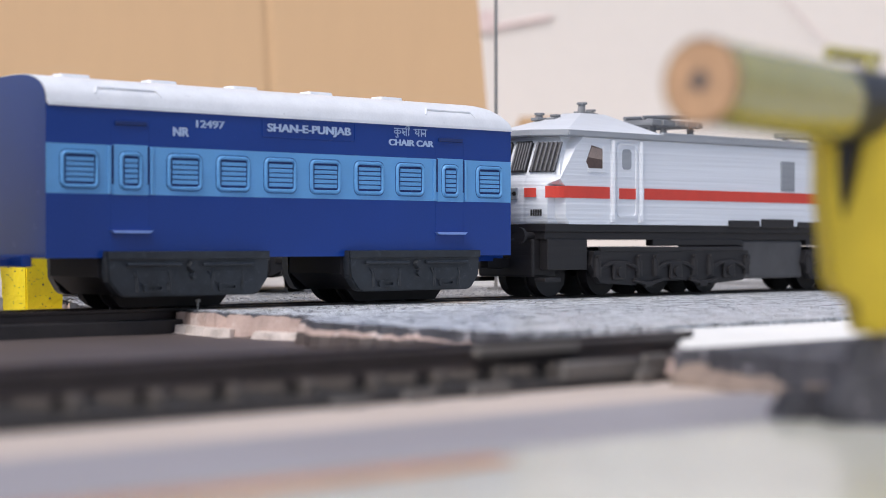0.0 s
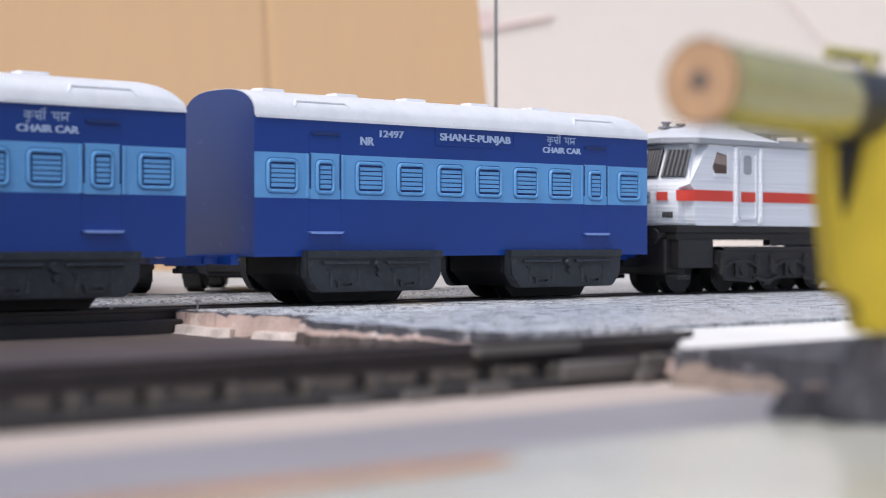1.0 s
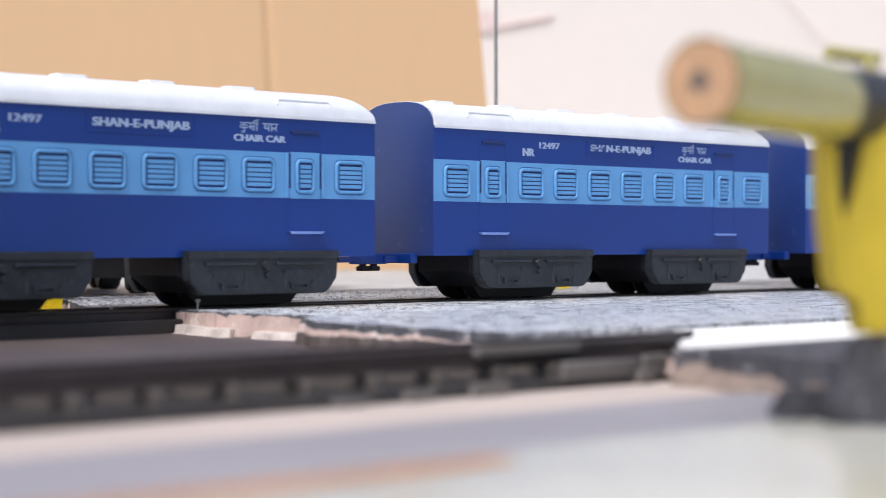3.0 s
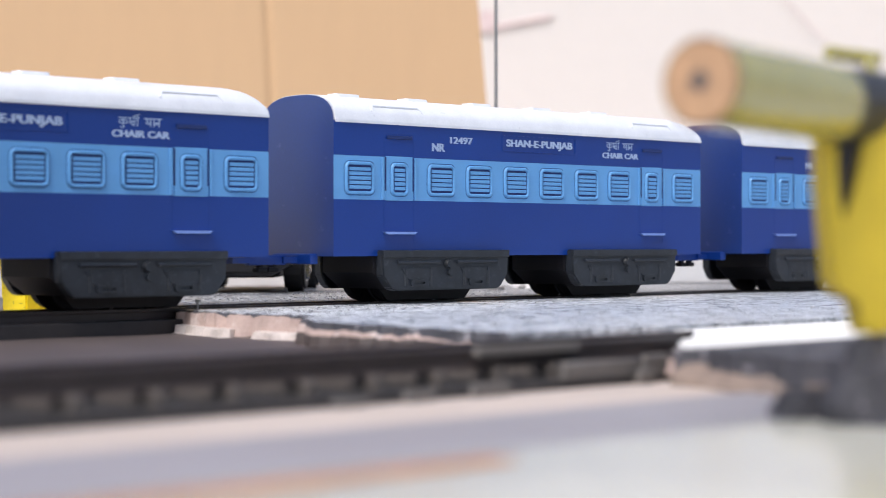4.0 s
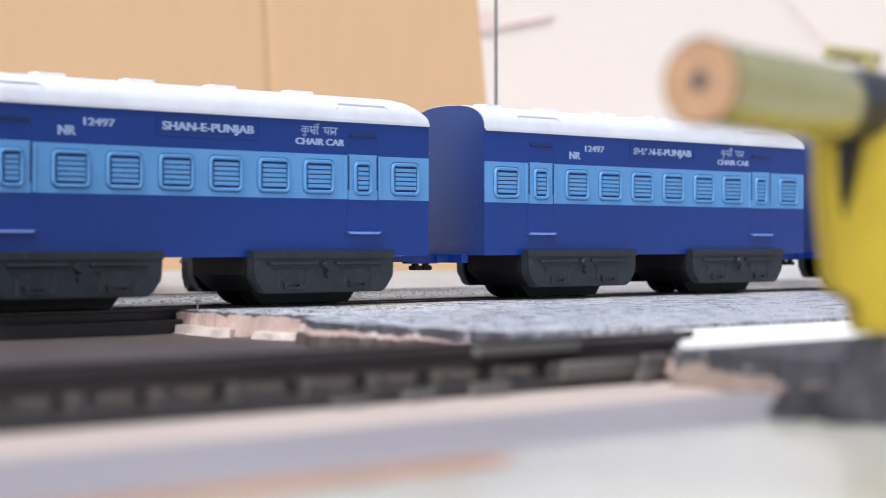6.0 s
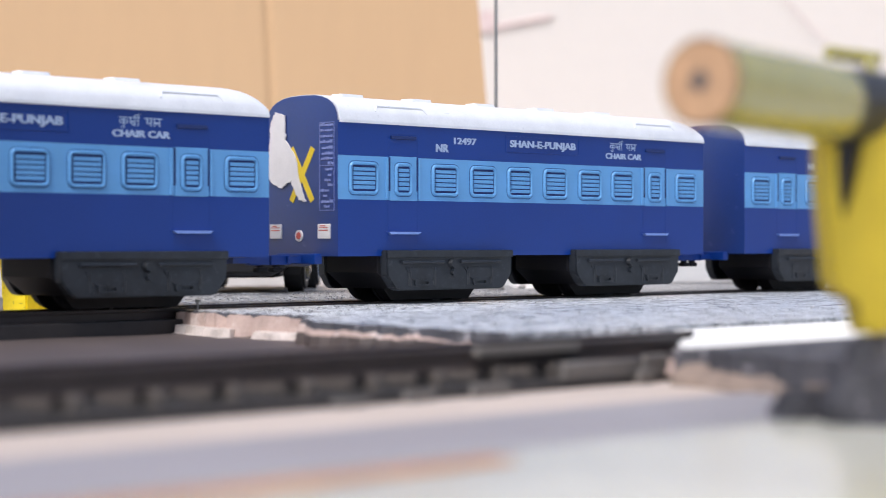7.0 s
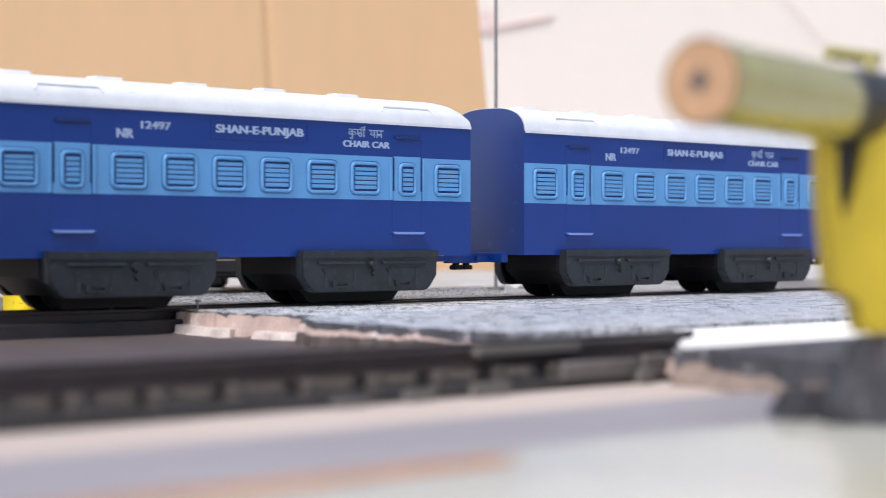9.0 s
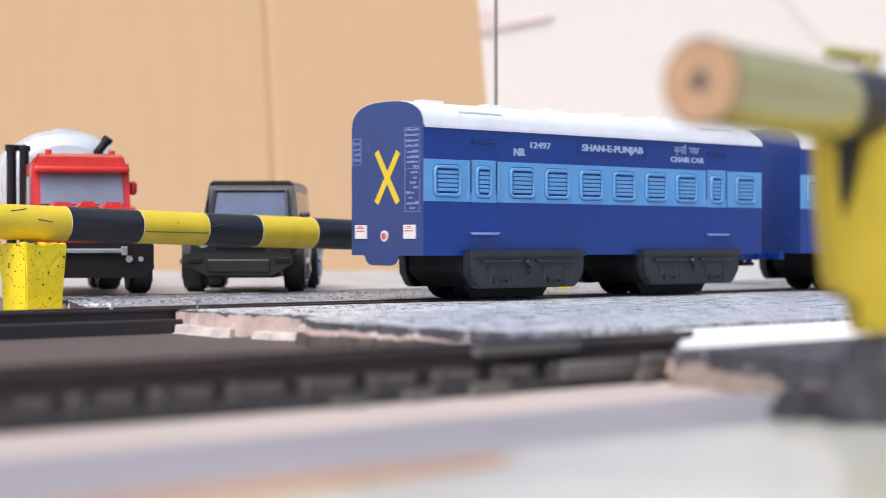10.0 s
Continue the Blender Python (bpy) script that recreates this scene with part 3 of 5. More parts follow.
def coach():
    ob = thing("passenger_coach", Matrix.Identity(4), "navy and sky-blue plastic toy passenger coach with a white roof", "train coach", "coaches of the train")
    coach_body(ob)
    coach_roof(ob)
    side = Matrix.Rotation(math.pi, 4, "Z")
    big = None
    for x in WINDOWS:
        m = at(x - HALF, -WIDE, 24.8)
        if big is None:
            big = louvre("window", ob, 7.8, 6.6, 5)
            big.matrix_basis = m
        else:
            copy_part(big, m)
        copy_part(big, side @ m)
    small = None
    for x in DOORS:
        bm = bmesh.new()
        ring(bm, rounded(-4.1, 4.1, 11.9, 33.9, 0.4), rounded(-3.95, 3.95, 12.05, 33.75, 0.3), 0.05, -0.025)
        door = part("door", bm, BLUE, ob, m=at(x - HALF, -WIDE, 0))
        bm = bmesh.new()
        box(bm, -3.7, 3.7, -0.13, 0.02, 20.45, 29.35, 0.08)
        part("door_panel", bm, BAND, door)
        # raised dark strips stand in for the shade beside the door
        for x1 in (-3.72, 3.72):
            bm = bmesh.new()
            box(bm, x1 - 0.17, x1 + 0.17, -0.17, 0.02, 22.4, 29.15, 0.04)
            part("door_gap", bm, GROOVE, door, "dark strip painted as the shade beside the door")
            k = 1 if x1 > 0 else -1
            bm = bmesh.new()
            box(bm, x1 + k * 0.75 - 0.35, x1 + k * 0.75 + 0.35, -0.3, 0.02, 20.6, 29.1, 0.12)
            part("door_post", bm, BAND, door)
        # raised bar, coloured as the shade over the door
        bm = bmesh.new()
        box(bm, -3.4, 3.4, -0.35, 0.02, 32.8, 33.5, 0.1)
        part("lintel", bm, GROOVE, door, "dark bar painted as the shade over the door")
        bm = bmesh.new()
        prism(bm, [(-4.4, 14.2), (4.4, 14.2), (3.7, 13.7), (-3.7, 13.7)], -0.8, 0.05)
        part("step", bm, STEP, ob, "paler blue footstep", m=at(x - HALF, -WIDE, 0))
        m = at(x - HALF, -WIDE - 0.1, 24.75)
        if small is None:
            small = louvre("door_window", ob, 4.9, 6.7, 5)
            small.matrix_basis = m
        else:
            copy_part(small, m)
        copy_part(small, side @ m)
    for x in (-27.5, 28.1):
        for s in (-1, 1):
            bogie(ob, x, s)
        for dx in (-8.2, 8.2):
            wheelset(ob, x + dx)
        bm = bmesh.new()
        prism(bm, [(-18.5, 9.6), (17.0, 9.6), (17.0, 5.0), (15.0, 2.7), (-14.0, 2.7), (-18.5, 6.0)], -10.7, 5.0)
        prism(bm, [(-13.6, 3.2), (13.6, 3.2), (11.0, 0.35), (-11.0, 0.35)], -6.4, -5.75)
        part("bogie_block", bm, BLACK, ob, m=at(x, 0, 0))
    # name board and lettering
    bm = bmesh.new()
    ring(bm, rounded(-11.6, 11.6, -1.7, 1.9, 0.3), rounded(-11.35, 11.35, -1.45, 1.65, 0.2), 0.02, -0.12)
    board = part("name_board", bm, BLUE, ob, m=at(58.2 - HALF, -WIDE, 32.55))
    lettering("name", "SHAN-E-PUNJAB", 1.5, LETTER, board, at(0, -0.1, -0.6, rx=90), 20.6)
    lettering("railway_code", "NR", 1.65, LETTER, ob, at(28.0 - HALF, -WIDE - 0.02, 30.2, rx=90), 3.5)
    lettering("train_number", "12497", 1.4, LETTER, ob, at(34.4 - HALF, -WIDE - 0.02, 31.95, rx=90), 6.3, bold=0.2)
    lettering("class_name", "CHAIR CAR", 1.25, LETTER, ob, at(84.7 - HALF, -WIDE - 0.02, 30.45, rx=90), 12.2)
    devanagari(ob, at(84.7 - HALF, -WIDE - 0.03, 33.15))
    # couplings
    for s in (-1, 1):
        bm = bmesh.new()
        prism(bm, [(s * (HALF - 2), 2.6), (s * (HALF + 4.5), 1.3), (s * (HALF + 4.5), -1.3), (s * (HALF - 2), -2.6)], 8.0, 9.2, "z")
        box(bm, min(s * (HALF + 3.4), s * (HALF + 8.3)), max(s * (HALF + 3.4), s * (HALF + 8.3)), -0.8, 0.8, 7.6, 9.6, 0.2)
        cp = part("coupling", bm, BLUE, ob, "blue plastic coupling bar")
        bm = bmesh.new()
        rod(bm, (s * (HALF + 6.5), 0, 6.3), (s * (HALF + 6.5), 0, 8.4), 0.8, 10)
        box(bm, min(s * (HALF + 5.4), s * (HALF + 7.9)), max(s * (HALF + 5.4), s * (HALF + 7.9)), -1.0, 1.0, 6.2, 7.2, 0.3)
        part("hook", bm, BLACK, cp)
    bm = bmesh.new()
    box(bm, -HALF - 1.6, -HALF + 0.4, -6.0, 6.0, FLOOR - 1.6, FLOOR + 0.5, 0.2)
    part("buffer_beam", bm, BLUE, ob)
    return ob


def tail_marks(ob, torn=False):
    """Yellow cross, lamp stickers and small notices on a coach's end wall."""
    x = -HALF - 0.08
    for a, b in (((-3.6, 30.8), (3.2, 20.3)), ((3.2, 31.0), (-3.4, 20.3))):
        d = Vector((b[0] - a[0], b[1] - a[1])).normalized()
        n = Vector((-d.y, d.x)) * 0.7
        bm = bmesh.new()
        k = 0.02 if a[0] < 0 else 0.0
        vs = [(a[0] + n.x, a[1] + n.y), (b[0] + n.x, b[1] + n.y), (b[0] - n.x, b[1] - n.y), (a[0] - n.x, a[1] - n.y)]
        prism(bm, vs, x - k, x + 0.1, "x")
        part("cross_bar", bm, XYEL, ob, "yellow tail cross")
    for y in (-7.2, 8.0):
        bm = bmesh.new()
        box(bm, x - 0.25, x + 0.1, y - 1.85, y + 1.85, 12.8, 15.7, 0.1)
        lamp = part("lamp_sticker", bm, WHITE, ob, "white tail-lamp sticker")
        bm = bmesh.new()
        box(bm, x - 0.28, x - 0.2, y - 1.35, y + 1.35, 14.35, 14.55)
        box(bm, x - 0.28, x - 0.2, y - 1.35, y + 1.35, 14.95, 15.1)
        box(bm, x - 0.28, x - 0.2, y - 0.5, y + 0.9, 15.25, 15.45)
        part("marking", bm, FADEDRED, lamp)
    bm = bmesh.new()
    rod(bm, (x - 0.2, 0.6, 13.4), (x + 0.1, 0.6, 13.4), 1.15, 20)
    disc = part("disc_sticker", bm, WHITE, ob, "round white sticker with a red middle")
    bm = bmesh.new()
    rod(bm, (x - 0.3, 0.6, 13.4), (x - 0.1, 0.6, 13.4), 0.72, 16)
    part("marking", bm, FADEDRED, disc)
    # small notices, too fine to read
    rnd = random.Random(8)
    bm = bmesh.new()
    z = 35.0
    while z > 18.6:
        dense = z > 27.5
        y = -9.9 + (rnd.uniform(0, 0.4) if dense else rnd.uniform(0, 2.0))
        end = -6.2 if dense else y + rnd.uniform(1.0, 2.6)
        while y < end:
            w = rnd.uniform(0.5, 1.3)
            box(bm, x - 0.02, x + 0.05, y, min(-5.9, y + w), z, z + rnd.uniform(0.35, 0.62))
            y += w + 0.16
        z -= rnd.uniform(0.92, 1.2)
    for y in (-10.15, -5.7):
        box(bm, x - 0.02, x + 0.05, y - 0.07, y + 0.07, 18.4, 35.7)
    for z in (18.4, 27.2, 35.7):
        box(bm, x - 0.02, x + 0.05, -10.15, -5.7, z - 0.06, z + 0.06)
    part("notice", bm, STICKER, ob, "pale notices")
    bm = bmesh.new()
    for z in (29.2, 30.3, 31.4, 32.6):
        for y in (8.4, 9.2, 10.0):
            box(bm, x - 0.02, x + 0.05, y, y + 0.5, z, z + rnd.uniform(0.4, 0.8))
    ring(bm, rounded(8.0, 10.9, 28.4, 34.0, 0.2), rounded(8.15, 10.75, 28.55, 33.85, 0.15), x - 0.02, x + 0.05, "x")
    part("notice", bm, STICKER, ob, "pale notices")
    bm = bmesh.new()
    prism(bm, [(-4.4, FLOOR + 0.6), (7.6, FLOOR + 0.6), (7.0, FLOOR - 0.1), (6.4, FLOOR - 1.2), (5.4, FLOOR - 1.9), (4.4, FLOOR - 2.1), (-1.4, FLOOR - 2.1), (-2.4, FLOOR - 1.8), (-3.1, FLOOR - 1.0), (-3.6, FLOOR - 0.1)], x - 0.02, x + 0.4, "x")
    part("end_skirt", bm, END, ob)
    if torn:
        bm = bmesh.new()
        edge = [(7.9, 38.4), (4.9, 37.6), (4.6, 32.8), (1.25, 28.6), (0.4, 24.4), (-1.75, 20.2), (0.4, 20.4), (2.9, 24.4), (6.25, 22.8), (9.6, 24.4), (11.3, 26.5), (11.3, 29.7), (9.6, 32.8), (9.4, 36.3)]
        torn_edge = []
        for i, p in enumerate(edge):
            q = edge[(i + 1) % len(edge)]
            for k in range(6):
                a, b = p[0] + (q[0] - p[0]) * k / 6, p[1] + (q[1] - p[1]) * k / 6
                torn_edge.append((min(WIDE - 0.2, a + rnd.uniform(-0.28, 0.28)), b + rnd.uniform(-0.28, 0.28)))
        prism(bm, torn_edge, x - 0.35, x - 0.1, "x")
        part("torn_paper", bm, WHITE, ob, "torn white paper left on the end wall")


FADEDRED = material("faded_red_print", (0.52, 0.10, 0.08), 0.5, vary=0.2, scale=900, bump=0)
STICKER = material("pale_blue_print", (0.19, 0.23, 0.46), 0.55, vary=0.1, bump=0)

RIMSHADE = material("rim_shade_paint", (0.018, 0.07, 0.23), 0.5, vary=0.08, bump=0)
first_coach = coach()
coaches = [first_coach] + [copy_thing(first_coach, Matrix.Identity(4)) for _ in range(6)]
WORNLETTER = material("rubbed_lettering", (0.36, 0.45, 0.64), 0.5, vary=0.1, bump=0, spots=(0.012, 0.045, 0.22), spot_amount=0.47, spot_scale=420)
for k, (ob, rise) in enumerate(zip(coaches, (1.15, 0.5, 0.6, 0.3, 0.5, 0.35, 0.45))):
    for c in ob.children:
        if c.name.split(".")[0] in ("name_board", "railway_code", "train_number", "class_name", "lettering"):
            c.location.z += rise / 1000
        if c.name.startswith("name_board") and k in (1, 3):
            worn = c.children[0]
            worn.data = worn.data.copy()
            worn.data.materials.append(WORNLETTER)
            worn["label"] = "white name with its first letters rubbed off"
            for f in worn.data.polygons:
                if f.center.x < (-0.0052 if k == 1 else -0.0042):
                    f.material_index = 1
tail_marks(coaches[4], True)
tail_marks(coaches[6])
coaches[4]["label"] = "navy and sky-blue toy coach with torn paper over its tail cross"
for c in list(coaches[6].children):
    if c.name.startswith("buffer_beam"):
        bpy.data.objects.remove(c)
    elif c.name.startswith("coupling") and min(v.co.x for v in c.data.vertices) < 0:
        for o in (*c.children, c):
            bpy.data.objects.remove(o)
coaches[6]["label"] = "last navy and sky-blue toy coach with a yellow tail cross"


# ---- locomotive ----
LH = 85.0


def locomotive():
    ob = thing("electric_locomotive", Matrix.Identity(4), "white printed model electric locomotive with red stripe and grey roof", "locomotive")
    W = 11.75
    # body outline from above: tapered noses
    def outline(z, lean):
        n = 5.2 + lean
        return [(-LH + 0.6 + lean, -5.4), (-LH + n, -W), (LH - n, -W), (LH - 0.6 - lean, -5.4), (LH - 0.6 - lean, 5.4), (LH - n, W), (-LH + n, W), (-LH + 0.6 + lean, 5.4)]
    bm = bmesh.new()
    rows = []
    for z, lean in ((16.1, 0.7), (17.2, 0.0), (24.8, 0.0), (26.0, 0.5), (35.2, 4.2), (35.6, 4.6)):
        rows.append([bm.verts.new((x, y, z)) for x, y in outline(z, lean)])
    for a, b in zip(rows, rows[1:]):
        for i in range(8):
            bm.faces.new((a[i], a[(i + 1) % 8], b[(i + 1) % 8], b[i]))
    bm.faces.new(rows[0][::-1])
    bm.faces.new(rows[-1])
    bmesh.ops.bevel(bm, geom=[e for e in bm.edges if abs(e.verts[0].co.z - e.verts[1].co.z) > 0.3 and min(abs(v.co.y) for v in e.verts) > W - 0.1], offset=2.4, segments=6, affect="EDGES")
    bmesh.ops.bevel(bm, geom=[e for e in bm.edges if abs(e.verts[0].co.z - e.verts[1].co.z) > 0.3 and max(abs(v.co.y) for v in e.verts) < 5.6], offset=0.8, segments=3, affect="EDGES")
    part("body", bm, LOCOWHITE, ob, "white printed body with fine layer lines", smooth=True)
    # roof edge, hump over each cab, flat middle
    bm = bmesh.new()
    e = [(-LH + 2.6, -5.8), (-LH + 8.0, -W - 0.7), (LH - 8.0, -W - 0.7), (LH - 2.6, -5.8), (LH - 2.6, 5.8), (LH - 8.0, W + 0.7), (-LH + 8.0, W + 0.7), (-LH + 2.6, 5.8)]
    prism(bm, e, 35.4, 36.9, "z")
    bmesh.ops.bevel(bm, geom=list(bm.edges), offset=0.3, segments=2, affect="EDGES")
    roof = part("roof", bm, LOCOGREY, ob, "grey roof with an overhanging gutter")
    for s in (-1, 1):
        bm = bmesh.new()
        lo = [bm.verts.new((s * x, y, 36.85)) for x, y in ((LH - 3.0, -5.4), (LH - 8.2, -W), (LH - 41, -W), (LH - 41, W), (LH - 8.2, W), (LH - 3.0, 5.4))]
        hi = [bm.verts.new((s * x, y, 41.6)) for x, y in ((LH - 21, -1.8), (LH - 22, -3.2), (LH - 30, -3.2), (LH - 30, 3.2), (LH - 22, 3.2), (LH - 21, 1.8))]
        for i in range(6):
            bm.faces.new((lo[i], lo[(i + 1) % 6], hi[(i + 1) % 6], hi[i]))
        bm.faces.new(hi)
        bm.faces.new(lo[::-1])
        part("cab_roof", bm, LOCOROOF, roof)
        for k, (x, y, h) in enumerate(((LH - 24, -1.4, 2.3), (LH - 29, 0.4, 1.0), (LH - 16, -0.5, 0.9), (LH - 14, 2.5, 1.3))):
            bm = bmesh.new()
            z = 41.4 if k < 2 else 39.7
            box(bm, s * x - 1.5, s * x + 1.5, y - 1.2, y + 1.2, z, z + 0.7, 0.2)
            rod(bm, (s * x, y, z + 0.6), (s * x + 0.2, y, z + h), 0.9, 10, 0.8)
            rod(bm, (s * x + 0.2, y, z + h), (s * x + 0.2, y, z + h + 0.5), 1.2, 10)
            part("insulator", bm, ROOFGREY, roof)
        # folded pantograph
        for y in (-4.2, 4.2):
            x0, x1 = sorted((s * (LH - 43), s * (LH - 62)))
            part("pantograph_rail", boxes((x0, x1, y * 1.25 - 0.7, y * 1.25 + 0.7, 39.6, 41.2), bevel=0.2), ROOFGREY, roof, "folded grey pantograph rail")
            part("pantograph_arm", rods(((s * (LH - 44), y * 0.7, 41.6), (s * (LH - 61), y * 0.7, 42.6), 0.5), seg=6), ROOFGREY, roof)
            for x in (46, 60):
                bm = bmesh.new()
                for k in range(3):
                    rod(bm, (s * (LH - x), y, 36.8 + k * 1.0), (s * (LH - x), y, 37.85 + k * 1.0), 1.0, 10, 0.7)
                part("insulator", bm, ROOFGREY, roof)
        for x in (44, 48, 53, 57, 61):
            part("pantograph_bar", boxes((s * (LH - x) - 0.9, s * (LH - x) + 0.9, -6.6, 6.6, 39.7, 41.0), bevel=0.15), ROOFGREY, roof)
    for s in (-1, 1):
        bm = bmesh.new()
        box(bm, -LH + 41.5, LH - 41.5, s * 10.6 - 0.7, s * 10.6 + 0.7, 36.85, 37.6, 0.2)
        part("roof_rib", bm, LOCOGREY, roof)
    for sgn in (-1, 1):
        turn = Matrix.Identity(4) if sgn < 0 else Matrix.Rotation(math.pi, 4, "Z")
        for y in (-1, 1):
            # windscreens with bars: quads on the leaning nose
            a, b = Vector((-LH + 1.75, y * 0.7, 27.6)), Vector((-LH + 1.75, y * 5.2, 27.6))
            c, d = Vector((-LH + 4.1, y * 5.2, 34.0)), Vector((-LH + 4.1, y * 0.7, 34.0))
            bm = bmesh.new()
            out = Vector((-0.28, 0, 0.1))
            vs = [bm.verts.new(p + out) for p in (a, b, c, d)] + [bm.verts.new(p - out) for p in (a, b, c, d)]
            bm.faces.new(vs[:4])
            bm.faces.new(vs[4:][::-1])
            for i in range(4):
                bm.faces.new((vs[i], vs[(i + 1) % 4], vs[4 + (i + 1) % 4], vs[4 + i]))
            screen = part("windscreen", bm, LOCOBLACK, ob, "barred black windscreen", m=turn)
            for k in range(6):
                f = (k + 0.4) / 5.6
                p, q = a.lerp(b, f) + out * 1.6, d.lerp(c, f) + out * 1.6
                part("bar", rods((p, q, 0.26), seg=6), BARGREY, screen)
            part("bar", rods((a + out * 1.5, b + out * 1.5, 0.3), (c + out * 1.5, d + out * 1.5, 0.3), seg=6), LOCOBLACK, screen)
            # slanted corner screen
            a, b = Vector((-LH + 2.0, y * 6.0, 27.6)), Vector((-LH + 5.3, y * 10.6, 27.6))
            c, d = Vector((-LH + 7.7, y * 10.7, 34.0)), Vector((-LH + 4.5, y * 6.0, 34.0))
            nrm = (b - a).cross(d - a).normalized() * (0.3 if y < 0 else -0.3)
            bm = bmesh.new()
            vs = [bm.verts.new(p + nrm) for p in (a, b, c, d)] + [bm.verts.new(p - nrm) for p in (a, b, c, d)]
            bm.faces.new(vs[:4])
            bm.faces.new(vs[4:][::-1])
            for i in range(4):
                bm.faces.new((vs[i], vs[(i + 1) % 4], vs[4 + (i + 1) % 4], vs[4 + i]))
            screen = part("windscreen", bm, LOCOBLACK, ob, "barred black windscreen", m=turn)
            for k in range(6):
                f = (k + 0.4) / 5.6
                part("bar", rods((a.lerp(b, f) + nrm * 1.7, d.lerp(c, f) + nrm * 1.7, 0.28), seg=6), BARGREY, screen)
            # lamp cluster and stripe pieces on the nose
            bm = bmesh.new()
            box(bm, -LH + 0.1, -LH + 1.2, min(y * 1.2, y * 4.0), max(y * 1.2, y * 4.0), 21.4, 24.2, 0.3)
            lamp = part("headlight", bm, LOCOGREY, ob, "", m=turn)
            for yy in (2.0, 3.3):
                part("lens", rods(((-LH - 0.1, y * yy, 22.8), (-LH + 0.3, y * yy, 22.8), 0.5)), BLACK, lamp)
            p, q = Vector((-LH + 0.7, y * 5.6)), Vector((-LH + 4.6, y * 11.2))
            dd = (q - p).normalized()
            nn = Vector((dd.y, -dd.x)) * (1 if y < 0 else -1)
            nn = nn if nn.x < 0 else -nn
            for f0, f1, z0, z1 in ((0.02, 0.4, 22.0, 24.0),):
                p0, p1 = p.lerp(q, f0), p.lerp(q, f1)
                bm = bmesh.new()
                prism(bm, [tuple(p0 + nn * 0.35), tuple(p1 + nn * 0.35), tuple(p1 - nn * 0.3), tuple(p0 - nn * 0.3)], z0, z1, "z")
                part("nose_stripe", bm, STRIPE, ob, m=turn)
            # the red stripe bends round the rounded corner
            c0 = Vector((-LH + 5.2, y * W))
            d1 = (Vector((-LH + 0.6, y * 5.4)) - c0).normalized()
            p0, p2 = c0 + d1 * 2.9, c0 + Vector((2.9, 0))
            mid = c0 + (d1 + Vector((1, 0))).normalized() * 8
            bend = [p0 * (1 - t) ** 2 + c0 * 2 * t * (1 - t) + p2 * t * t for t in (0, 0.15, 0.3, 0.45, 0.6, 0.8, 1.0)]
            bend = [b.lerp(mid, 0.01) for b in bend]
            outer = [b + (b - mid).normalized() * 0.22 for b in bend]
            inner = [b - (b - mid).normalized() * 0.4 for b in bend]
            bm = bmesh.new()
            prism(bm, [tuple(v) for v in outer + inner[::-1]], 21.9, 24.45, "z")
            part("nose_stripe", bm, STRIPE, ob, m=turn)
            # unread running number: dark bars
            for k in range(5):
                f0 = 0.22 + k * 0.075
                p0, p1 = p.lerp(q, f0), p.lerp(q, f0 + 0.055)
                bm = bmesh.new()
                prism(bm, [tuple(p0 + nn * 0.3), tuple(p1 + nn * 0.3), tuple(p1 - nn * 0.3), tuple(p0 - nn * 0.3)], 17.9, 19.3, "z")
                part("number_mark", bm, LOCOBLACK, ob, m=turn)
            # buffers
            bm = bmesh.new()
            rod(bm, (-LH - 1.5, y * 7.0, 13.6), (-LH + 2, y * 7.0, 13.6), 0.8, 12)
            rod(bm, (-LH - 2.2, y * 7.0, 13.6), (-LH - 1.4, y * 7.0, 13.6), 1.7, 16)
            part("buffer", bm, LOCOBLACK, ob, m=turn)
        for y in (-1, 1):
            w = y * W
            def slab(x0, x1, z0, z1, dpt=0.25, r=0.3):
                b2 = bmesh.new()
                prism(b2, rounded(x0, x1, z0, z1, r), w + y * dpt, w - y * 0.3)
                return b2
            # cab side window with see-through dark inside, door, stripes
            hole = [(-LH + x, z) for x, z in ((15.1, 28.6), (19.6, 28.6), (19.6, 33.0), (16.0, 33.7), (14.2, 30.0))]
            bm = bmesh.new()
            prism(bm, hole, w + y * 0.06, w - y * 0.3)
            pane = part("cab_window", bm, CABDARK, ob, "open dark cab side window", m=turn)
            bm = bmesh.new()
            prism(bm, [(-LH + x, z) for x, z in ((14.8, 31.0), (19.5, 30.6), (19.5, 32.9), (16.0, 33.4))], w + y * 0.1, w - y * 0.2)
            part("cab_inside", bm, CABPALE, pane, "pale lining of the cab")
            bm = bmesh.new()
            box(bm, -LH + 19.6, -LH + 20.5, min(w, w + y * 0.3), max(w, w + y * 0.3), 28.2, 33.6, 0.12)
            box(bm, -LH + 14.6, -LH + 20.5, min(w, w + y * 0.3), max(w, w + y * 0.3), 27.7, 28.5, 0.12)
            part("cab_window_rim", bm, LOCOWHITE, ob, m=turn)
            bm = bmesh.new()
            ring(bm, rounded(-LH + 24.4, -LH + 31.4, 17.6, 34.6, 1.2), rounded(-LH + 24.9, -LH + 30.9, 18.1, 34.1, 1.0), w, w + y * 0.3)
            door = part("cab_door", bm, LOCOWHITE, ob, "white cab door", m=turn)
            part("door_pane", slab(-LH + 26.3, -LH + 29.4, 28.6, 33.2, 0.1, 0.9), LOCOGREY, door)
